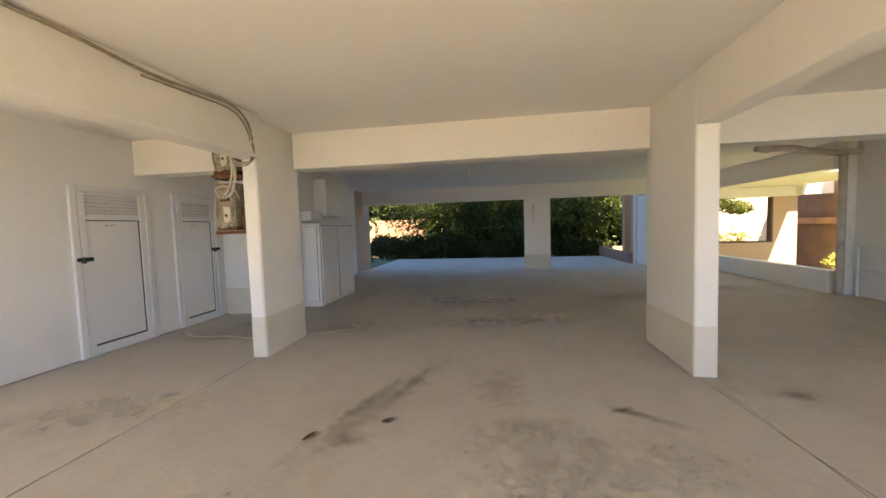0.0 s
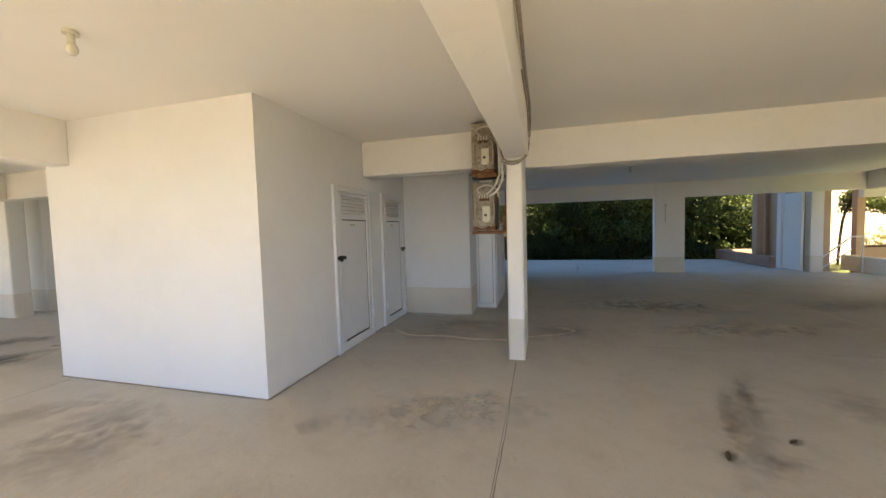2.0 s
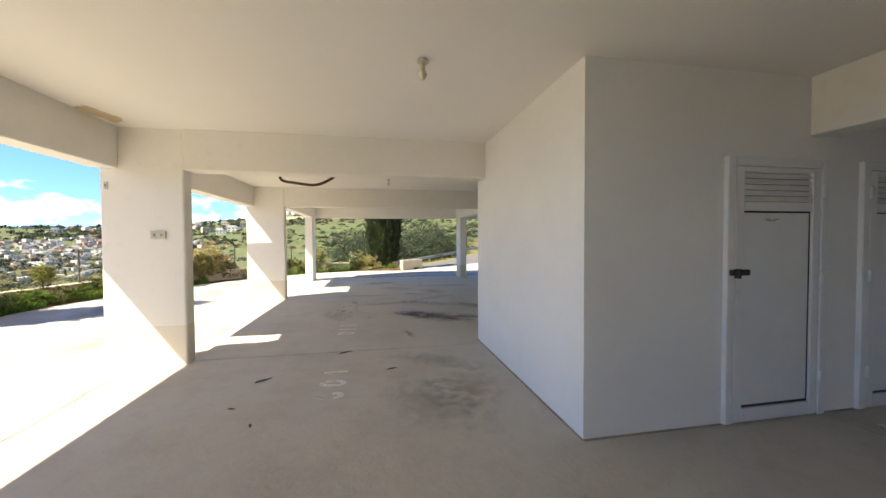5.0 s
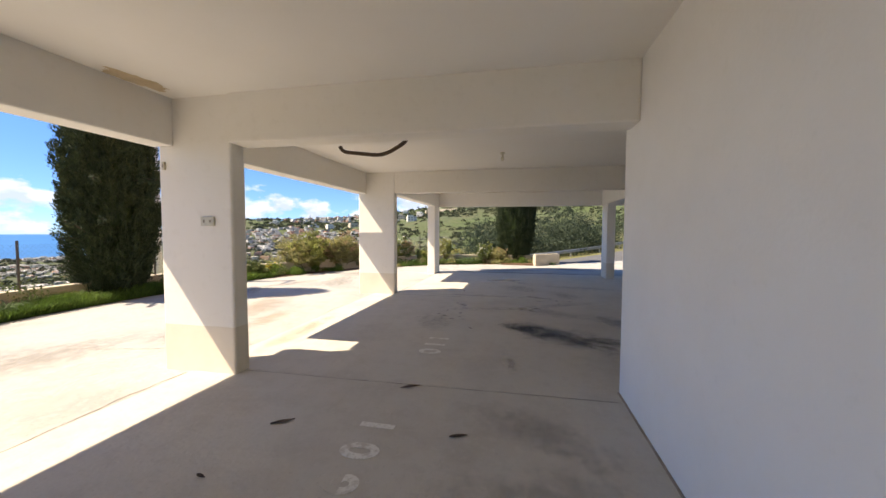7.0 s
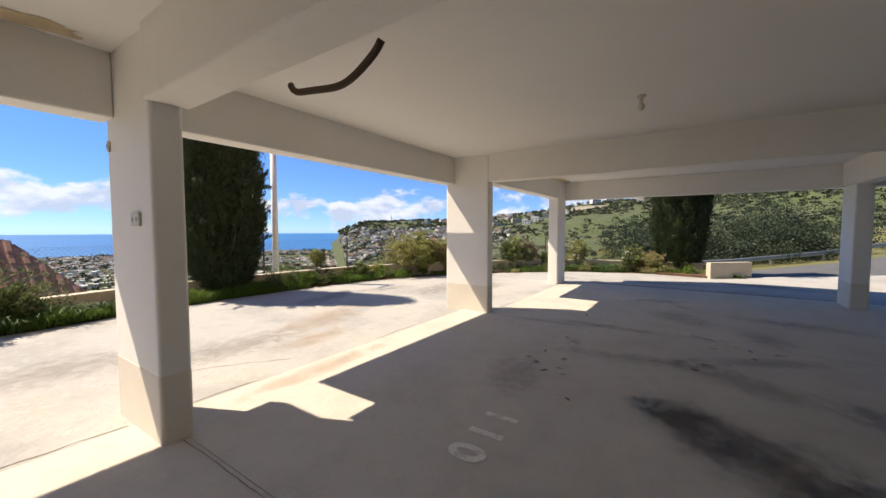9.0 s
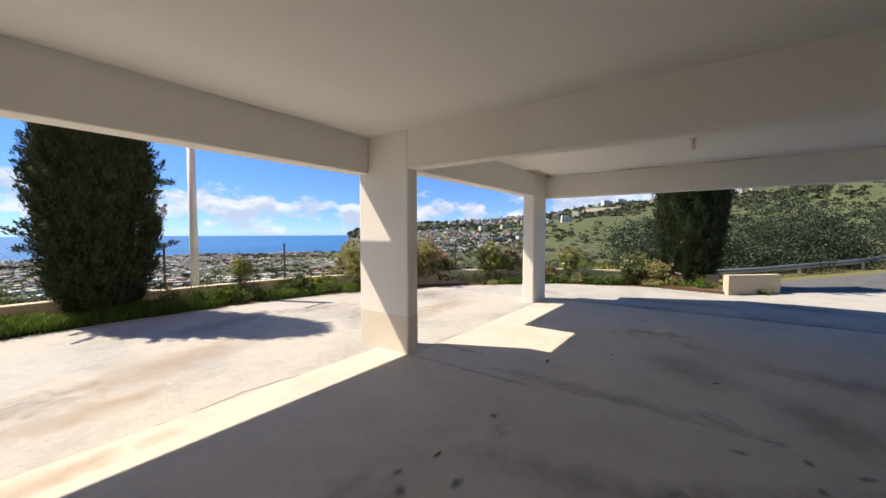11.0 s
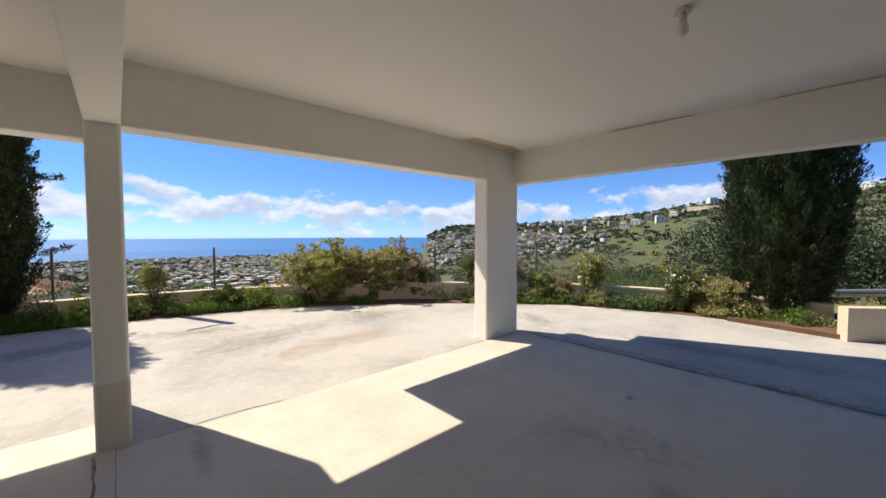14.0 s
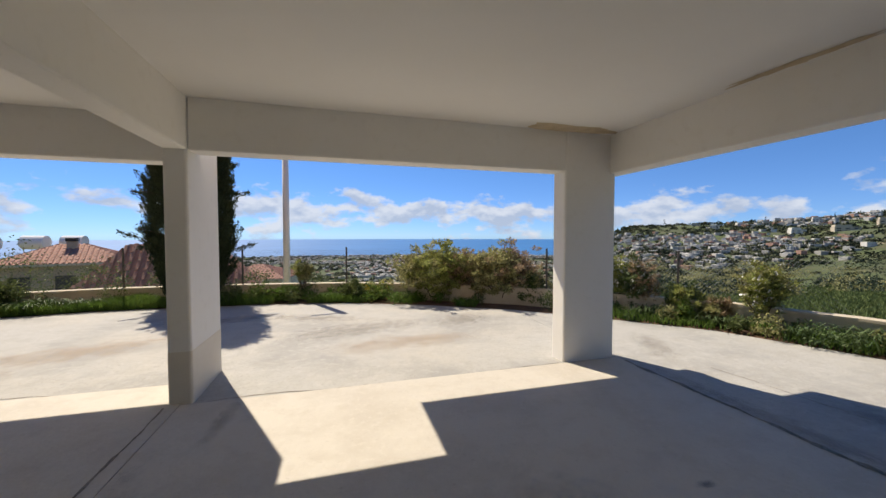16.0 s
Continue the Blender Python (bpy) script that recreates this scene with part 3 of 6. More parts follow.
def meter_cabinet():
    t = thing("meter_cabinet", -3.43, 7.4, 0, "white aluminium cabinet with two doors standing against the wall", "cabinet")
    o = Matrix.Translation((-3.43, 7.4, 0)).inverted()

    def p(name, bm, mat, parent=t, label=""):
        bm.transform(o)
        return part(name, bm, mat, parent, label)

    p("body", box(bmesh.new(), -3.612, -3.26, 6.46, 8.0, 0.02, 1.57, 0.006), ALUMINIUM)
    p("plinth", box(bmesh.new(), -3.60, -3.25, 6.48, 7.98, 0.0, 0.03), CALCITE)
    p("side_panel", box(bmesh.new(), -3.56, -3.31, 6.448, 6.462, 0.10, 1.50, 0.004), ALUMINIUM)
    p("gasket", box(bmesh.new(), -3.564, -3.306, 6.4535, 6.4605, 0.096, 1.504), GAP)
    for a in (6.50, 7.25):
        p("gasket", box(bmesh.new(), -3.262, -3.2545, a - 0.005, a + 0.705, 0.075, 1.525), GAP)
        d = p("door", box(bmesh.new(), -3.262, -3.24, a + 0.004, a + 0.696, 0.084, 1.516, 0.004), ALUMINIUM)
        p("handle", box(bmesh.new(), -3.242, -3.225, a + 0.62, a + 0.65, 0.75, 0.88, 0.004), ALUMINIUM, d)
    return t


meter_cabinet()
solid("duct_box", -3.615, -3.40, 6.46, 6.9, 1.62, 1.80, PAINT, "white plastered ledge over the cabinet", "ledge", 0.01)
solid("duct_box", -3.615, -3.36, 7.0, 8.1, 1.72, 2.45, PAINT, "white plastered boxing over the cabinet", "boxing", 0.01)


def bulb(x, y):
    t = thing("ceiling_lamp", x, y, CEIL, "bare bulb in a small ivory lampholder, unlit", "lamp", "ceiling bulbs")
    part("rose", rod(bmesh.new(), (0, 0, -0.022), (0, 0, 0), 0.04, 0.036, 16), IVORY, t, smooth=False)
    part("holder", rod(bmesh.new(), (0, 0, -0.075), (0, 0, -0.02), 0.017, 0.020, 12), IVORY, t)
    bm = bmesh.new()
    bmesh.ops.create_uvsphere(bm, u_segments=14, v_segments=10, radius=0.03, matrix=Matrix.Translation((0, 0, -0.105)) @ Matrix.Diagonal((1, 1, 1.25, 1)))
    part("glass", bm, BULB, t, smooth=True)


for q in ((-5.05, 1.35), (-10.2, 1.3), (-14.26, 1.62), (-0.6, 8.4), (4.2, 8.3), (-14.2, 8.0)):
    bulb(*q)


def switch_box(x, y, z, w, h, label, marks):
    t = thing("socket", x, y, z, label, "socket")
    part("plate", box(bmesh.new(), 0, 0.018, -w / 2, w / 2, -h / 2, h / 2, 0.005), IVORY, t)
    for m in marks:
        part("socket_hole", box(bmesh.new(), 0.0175, 0.0205, m - 0.010, m + 0.010, -0.014, 0.014, 0.002), GREYBOX, t)


switch_box(-7.13, -1.40, 1.50, 0.15, 0.09, "ivory double socket on the column", (-0.035, 0.035))
switch_box(-7.13, -1.90, 2.05, 0.035, 0.08, "small white junction cover on the column", (0.0,))
t = thing("conduit_box", 1.12, 12.1, 1.95, "thin white vertical conduit with a switch on the column", "conduit")
part("pipe", rod(bmesh.new(), (0, -0.012, -0.45), (0, -0.012, 0.05), 0.012, seg=8), CONDUIT, t)
part("plate", box(bmesh.new(), -0.035, 0.035, -0.025, 0, 0.03, 0.10, 0.005), IVORY, t)


def meter_box(z0, z1, name_label):
    t = thing("electric_box", -3.05, 4.1, z0, name_label, "electric box", "electric boxes on the column")
    h = z1 - z0
    part("body", box(bmesh.new(), -0.13, 0.12, -0.18, 0.22, 0, h, 0.012), GREYBOX, t)
    part("front_cover", box(bmesh.new(), -0.075, 0.10, -0.197, -0.178, 0.05, h - 0.03, 0.006), GREYBOX, t)
    part("top_ridge", box(bmesh.new(), -0.06, 0.06, -0.205, -0.195, h - 0.10, h - 0.065, 0.004), GREYBOX, t)
    m = part("meter", box(bmesh.new(), -0.015, 0.07, -0.215, -0.195, 0.09, 0.27, 0.006), IVORY, t, "ivory meter plate")
    part("dial", rod(bmesh.new(), (0.02, -0.221, 0.17), (0.02, -0.214, 0.17), 0.016), DARK, m)
    for i in range(2):
        part("screw", rod(bmesh.new(), (-0.005 + 0.065 * i, -0.22, 0.10), (-0.005 + 0.065 * i, -0.214, 0.10), 0.005, seg=6), DARK, m)
    part("terminal_block", box(bmesh.new(), -0.05, 0.06, -0.222, -0.196, 0.33, 0.37, 0.004), RUST, t, "rusty terminal block")
    for i in range(4):
        part("terminal", rod(bmesh.new(), (-0.04 + 0.03 * i, -0.235, 0.355), (-0.04 + 0.03 * i, -0.235, 0.40), 0.009, seg=8), CONDUIT, t)
    tube("lead", [(-0.04, -0.23, 0.40), (-0.085, -0.22, 0.34), (-0.095, -0.22, 0.18), (-0.06, -0.22, 0.05), (0.0, -0.225, 0.035), (0.05, -0.22, 0.06)], 0.011, CABLE, t)
    tube("lead", [(0.05, -0.23, 0.40), (0.105, -0.2, 0.36), (0.115, -0.19, 0.15), (0.08, -0.21, 0.04)], 0.009, CABLE, t)
    tube("lead", [(-0.02, -0.235, 0.40), (-0.06, -0.26, 0.46), (0.04, -0.25, 0.50), (0.14, -0.22, 0.46), (0.17, -0.18, 0.36)], 0.011, CONDUIT, t)
    part("rust_strip", box(bmesh.new(), -0.132, 0.122, -0.185, 0.0, 0.0, 0.045, 0.004), RUST, t, "rusted lower edge")
    return t


meter_box(2.10, 2.66, "dusty grey electric box with loose leads on the column")
meter_box(1.46, 2.00, "dusty grey electric box with rusted terminals on the column")
t = thing("steel_bracket", -3.0, 4.1, 1.43, "rusty steel angle bracket carrying the electric boxes", "bracket")
part("shelf", box(bmesh.new(), -0.19, 0.20, -0.20, 0.24, -0.012, 0.024, 0.004), RUST, t)
part("upright", box(bmesh.new(), 0.155, 0.198, -0.19, -0.15, 0.02, 0.30, 0.004), RUST, t)
part("upright", box(bmesh.new(), 0.155, 0.198, 0.12, 0.16, 0.02, 0.62, 0.004), RUST, t)
t = thing("steel_bracket", -3.0, 4.1, 2.05, "dark rusty bracket with wound cable between the boxes", "bracket")
part("shelf", box(bmesh.new(), -0.19, 0.20, -0.17, 0.0, 0.0, 0.022, 0.004), DARK, t, "blackened steel shelf")
for i in range(4):
    tube("cable_coil", [(-0.20 + 0.02 * i, -0.19, 0.03), (-0.08, -0.215, 0.045 - 0.014 * i), (0.07, -0.215, 0.04 - 0.012 * i), (0.17, -0.18, 0.02 - 0.01 * i)], 0.010, RUST, t)
t = thing("cable_run", -2.6, 2.0, CEIL, "grey sagging cable along the beam and round the column head", "cable")
run = [(-2.525, -1.5 + 0.45 * i, 2.655 + 0.02 * math.sin(i * 1.9)) for i in range(12)]
run += [(-2.525, 3.66, 2.56), (-2.54, 3.74, 2.36), (-2.59, 3.79, 2.22), (-2.71, 3.80, 2.185), (-2.81, 3.80, 2.22), (-2.86, 3.82, 2.36), (-2.93, 3.87, 2.47), (-3.02, 3.89, 2.46), (-3.06, 3.885, 2.40)]
ob = tube("cable", [(x + 2.6, y - 2.0, z - CEIL) for x, y, z in run], 0.013, CABLE, t)
ob = tube("cable", [(x + 2.6 - 0.02, y - 2.0 - 0.012, z - CEIL - 0.03) for x, y, z in run[9:17]] + [(-0.235, 1.84, -0.52), (-0.25, 1.86, -0.6)], 0.009, CABLE, t)
tube("conduit", [(x + 2.6, y - 2.0, z - CEIL) for x, y, z in ((-2.86, 3.80, 2.30), (-2.85, 3.80, 2.15), (-2.87, 3.80, 2.02), (-2.93, 3.83, 1.92), (-3.01, 3.87, 1.86))], 0.015, CONDUIT, t)
tube("conduit", [(x + 2.6, y - 2.0, z - CEIL) for x, y, z in ((-2.835, 3.80, 2.22), (-2.82, 3.80, 2.06), (-2.84, 3.80, 1.96), (-2.90, 3.84, 1.88), (-2.98, 3.87, 1.84))], 0.015, CONDUIT, t)
tube("conduit", [(x + 2.6, y - 2.0, z - CEIL) for x, y, z in ((-2.835, 1.6, 2.66), (-2.835, 2.6, 2.65), (-2.835, 3.2, 2.60), (-2.85, 3.6, 2.52), (-2.86, 3.78, 2.42), (-2.86, 3.80, 2.30))], 0.014, CONDUIT, t)
t = thing("hanging_cable", -7.5, 0.15, 2.2, "dark frayed cable sagging below the ceiling", "cable")
ob = tube("cable", [(0.0, -0.34, 0.05), (0, -0.29, 0.0), (0, -0.12, -0.025), (0, 0.06, -0.045), (0, 0.18, -0.02), (0, 0.31, 0.05), (0, 0.36, 0.10)], 0.019, LEAFDRY, t)


def floor_text(body, x, y, size, pitch):
    t = thing("parking_number", x, y, 0, "worn white parking number %s painted on the concrete" % body, "marking", "parking numbers")
    for i, ch in enumerate(body):
        cu = bpy.data.curves.new("text", "FONT")
        cu.body, cu.size, cu.align_x, cu.align_y, cu.extrude, cu.offset = ch, size, "CENTER", "CENTER", 0.001, 0.012
        tmp = bpy.data.objects.new("text", cu)
        me = bpy.data.meshes.new_from_object(tmp)
        bpy.data.objects.remove(tmp)
        me.materials.clear()
        me.materials.append(LINEPAINT)
        ob = new("digit", me)
        ob.parent = t
        ob.location = ((i - 1) * pitch, 0, 0.003)
    return t


floor_text("109", -6.22, 0.57, 0.34, 0.31)
floor_text("110", -8.46, 0.55, 0.34, 0.26)


def blot(name, x, y, rx, ry, turn, mat, label, category, z=0.004, seed=0, down=False, rough=0.35):
    """A flat irregular mark."""
    n = 40
    v = [(0, 0, 0)]
    for i in range(n):
        a = 2 * math.pi * i / n
        k = 1 + rough * noise.noise(Vector((math.cos(a) * 1.7, math.sin(a) * 1.7, seed * 3.3 + 0.5))) + rough * 0.7 * noise.noise(Vector((math.cos(a) * 5, math.sin(a) * 5, seed * 2.1)))
        v.append((rx * k * math.cos(a), ry * k * math.sin(a), 0))
    f = [(0, i + 1, (i + 1) % n + 1) if not down else (0, (i + 1) % n + 1, i + 1) for i in range(n)]
    ob = quick(name, v, f, mat)
    ob.matrix_basis = pose(x, y, z, 0, 0, turn)
    return tagged(ob, label, category)


def peel(x0, y0, x1, y1, w, seed):
    d = Vector((x1 - x0, y1 - y0))
    return blot("paint_peel", (x0 + x1) / 2, (y0 + y1) / 2, d.length / 2, w, math.degrees(math.atan2(d.y, d.x)), PEEL, "peeled damp patch of tan plaster on the ceiling", "damp patch", CEIL - 0.004, seed, True, 0.5)


peel(-15.2, -1.06, -16.28, -1.02, 0.17, 1)
peel(-16.32, 0.35, -16.36, 1.15, 0.05, 2)
peel(-16.36, 1.6, -16.36, 2.6, 0.03, 3)
peel(-6.95, -1.62, -6.45, -1.68, 0.10, 4)
for i, (x, y, l, a) in enumerate(((-6.51, 1.18, 0.13, 110), (-6.43, -0.12, 0.17, 128), (-5.47, 0.05, 0.07, 20), (-7.21, 0.63, 0.19, 118), (-5.80, -0.2, 0.07, 80), (-12.54, 0.34, 0.13, 15), (-1.30, 2.42, 0.12, 70), (-0.82, 2.68, 0.09, 40), (-10.4, 0.35, 0.08, 0), (-9.3, 0.9, 0.07, 50), (-10.9, 1.9, 0.09, 120), (-13.2, 0.9, 0.06, 10), (-3.4, 1.3, 0.05, 10), (-1.9, 1.1, 0.05, 75), (-9.0, 3.2, 0.10, 40), (-12.9, 1.9, 0.07, 130))):
    n = 9
    v, f = [], []
    for k in range(n):
        u = k / (n - 1)
        w = 0.11 * l * math.sin(math.pi * min(u + 0.04, 0.97)) + 0.003
        zz = 0.004 * math.sin(3.0 * u + i)
        v += [(l * (u - 0.5), w, 0.008 + abs(zz)), (l * (u - 0.5), 0, 0.005), (l * (u - 0.5), -w, 0.007 + abs(zz) * 0.6)]
        if k:
            b = 3 * k
            f += [(b - 3, b, b + 1, b - 2), (b - 2, b + 1, b + 2, b - 1)]
    ob = quick("dead_leaf", v, f, LEAFDRY)
    ob.matrix_basis = pose(x, y, 0, 0, 0, a)
    tagged(ob, "curled dark brown dead leaf on the concrete", "leaf", "dead leaves")


def crust(pts, r):
    ob = tube("mineral_crust", [(x, y, 0.0) for x, y in pts], r, CALCITE, res=5)
    ob.scale = (1, 1, 0.3)
    return tagged(ob, "pale mineral crust line along a floor crack", "crust")


crust(((-4.55, 4.80), (-4.2, 4.58), (-3.75, 4.62), (-3.35, 4.56), (-2.9, 4.60)), 0.034)
crust(((-4.7, 5.88), (-4.3, 5.80), (-4.0, 5.86), (-3.7, 5.84)), 0.03)
crust(((-2.62, 4.78), (-2.25, 4.95), (-2.0, 5.15), (-2.2, 5.32)), 0.028)

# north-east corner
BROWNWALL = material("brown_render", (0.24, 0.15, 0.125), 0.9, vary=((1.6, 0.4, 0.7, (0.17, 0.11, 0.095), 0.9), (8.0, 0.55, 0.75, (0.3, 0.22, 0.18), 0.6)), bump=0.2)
FRAMEWOOD = material("dark_brown_wood", (0.14, 0.075, 0.045), 0.7, vary=((12.0, 0.4, 0.7, (0.09, 0.05, 0.03), 0.7),))
PIPE = material("weathered_drain_pipe", (0.66, 0.60, 0.51), 0.7, vary=((4.0, 0.4, 0.7, (0.40, 0.32, 0.25), 0.7),), bump=0.1)
t = thing("drain_pipe", 6.0, 7.7, 0, "stained cream drain pipe with a downpipe at the wall end", "pipe")
tube("pipe", [(-1.55, -0.62, 2.55), (-1.2, -0.62, 2.55), (-0.6, -0.3, 2.53), (0.0, -0.11, 2.5), (0.25, -0.22, 2.52), (0.6, -0.4, 2.56)], 0.055, PIPE, t, 4)
part("elbow", rod(bmesh.new(), (-1.68, -0.62, 2.58), (-1.5, -0.62, 2.54), 0.065), PIPE, t)
part("downpipe", rod(bmesh.new(), (0.0, -0.11, 0.0), (0.0, -0.11, 2.5), 0.055, seg=14), PIPE, t, smooth=True)
t = thing("handrail", 6.12, 6.6, 0, "white painted steel handrail beside the wall", "handrail")
part("top_rail", rod(bmesh.new(), (0, -3.5, 0.86), (0, 0.85, 0.88), 0.02), ALUMINIUM, t)
part("lower_rail", rod(bmesh.new(), (0, -3.5, 0.44), (0, 0.85, 0.46), 0.016), ALUMINIUM, t)
for y in (-3.0, -1.8, -0.6, 0.8):
    part("post", rod(bmesh.new(), (0, y, 0), (0, y, 0.88), 0.018), ALUMINIUM, t)
t = thing("stair_railing", 5.4, 12.2, 0, "white steel railing beside the steps", "railing")
part("top_rail", rod(bmesh.new(), (-0.35, 0.2, 0.35), (0.2, -0.05, 0.98), 0.02), ALUMINIUM, t)
part("lower_rail", rod(bmesh.new(), (-0.35, 0.2, 0.05), (0.2, -0.05, 0.62), 0.016), ALUMINIUM, t)
part("level_rail", rod(bmesh.new(), (0.2, -0.05, 0.98), (0.42, -0.1, 0.98), 0.02), ALUMINIUM, t)
part("post", rod(bmesh.new(), (0.40, -0.1, 0), (0.40, -0.1, 0.98), 0.02), ALUMINIUM, t)
column(4.75, 5.05, 12.25, 12.5)
solid("door_panel", 4.56, 4.62, 12.3, 13.1, 0.03, 2.24, PLASTER, "weathered white metal panel between posts", "panel", 0.006, "")
solid("post", 4.5, 4.62, 13.1, 13.3, 0, 2.3, PAINT, "white square post beside the panel", "post", 0.008, "")
solid("wall_stair", 5.15, 5.35, 12.5, 15.5, 0, 2.6, ORANGE, "peach rendered stair wall", "wall", 0.01)
solid("planter", 4.35, 4.5, 13.3, 17.0, 0, 0.36, PINKWALL, "weathered pink planter wall", "planter", 0.015)
solid("planter", 4.5, 6.2, 16.85, 17.0, 0, 0.36, PINKWALL, "weathered pink planter wall", "planter", 0.015)
solid("pier", 4.75, 4.95, 14.9, 15.2, 0, 2.6, ORANGE, "peach rendered pier by the planter", "pier", 0.01)
solid("pilaster", 6.06, 6.197, 7.56, 7.70, 0, CEIL, PLASTER, "cream rendered pilaster at the wall end", "pilaster", 0.01)
# the neighbouring passage beyond the low wall: peach wall with an opening under a slab
solid("wall_passage", 6.9, 9.87, 14.0, 14.2, -0.5, 0.57, ORANGE, "peach rendered wall under the passage opening", "wall", 0)
solid("wall_passage", 9.14, 9.87, 13.998, 14.2, 0.572, 2.36, ORANGE, "peach rendered pier beside the passage opening", "wall", 0)
solid("wall_passage", 6.9, 7.1, 13.998, 14.2, 0.572, 2.36, ORANGE, "peach rendered pier beside the passage opening", "wall", 0)
solid("beam", 6.92, 9.86, 13.8, 14.19, 2.10, 2.43, PLASTER, "cream beam over the passage opening", "beam", 0.01)
solid("canopy_slab", 6.92, 9.87, 10.0, 14.2, 2.434, 2.6, CEILING, "cream slab over the side passage", "canopy", 0.01)
solid("ledge_beam", 9.70, 11.4, 13.60, 13.78, 2.12, 2.52, PLASTER, "cream beam reaching to the brown wall", "beam", 0.01)
t = thing("opening_frame", 8.1, 14.0, 0.57, "dark brown wooden frame of the passage opening", "frame")
part("sill", box(bmesh.new(), -1.0, 1.04, -0.03, 0.16, 0.002, 0.05, 0.006), FRAMEWOOD, t)
part("jamb", box(bmesh.new(), 0.97, 1.038, -0.03, 0.16, 0.052, 1.53, 0.006), FRAMEWOOD, t)
solid("wall_pale", 8.6, 15.0, 19.5, 19.7, -0.8, 5.0, material("pale_garden_render", (0.74, 0.62, 0.54), 0.9, vary=((0.8, 0.4, 0.7, (0.66, 0.52, 0.44), 0.7),), bump=0.15), "sunlit pale pink garden wall", "wall", 0.01)
solid("wall_neighbour", 14.0, 14.3, 0.0, 40.0, -1.0, 6.0, material("pale_neighbour_render", (0.72, 0.56, 0.46), 0.9, vary=((0.8, 0.4, 0.7, (0.64, 0.48, 0.38), 0.7),)), "sunlit pale pink wall of the next house", "wall", 0.01)
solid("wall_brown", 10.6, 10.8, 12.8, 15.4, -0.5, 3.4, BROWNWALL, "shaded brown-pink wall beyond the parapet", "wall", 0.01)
solid("ledge", 10.45, 10.6, 12.8, 15.4, 1.15, 1.36, PINKWALL, "peach ledge on the brown wall", "ledge", 0.01)
solid("wall_back", -9.0, -2.2, 20.2, 20.4, -0.2, 1.9, PINKWALL, "weathered pink garden wall behind the shrubs", "wall", 0.01)



def soak(x, y, rx, ry, turn, mat, label, z=0.003):
    n = 28
    v = [(0, 0, 0)] + [(math.cos(6.2832 * k / n), math.sin(6.2832 * k / n), 0) for k in range(n)]
    ob = quick("stain", v, [(0, k + 1, (k + 1) % n + 1) for k in range(n)], mat, floor if z > 0 else patio)
    ob.matrix_basis = pose(x, y, z, 0, 0, turn) @ Matrix.Diagonal((rx, ry, 1, 1))
    return ob


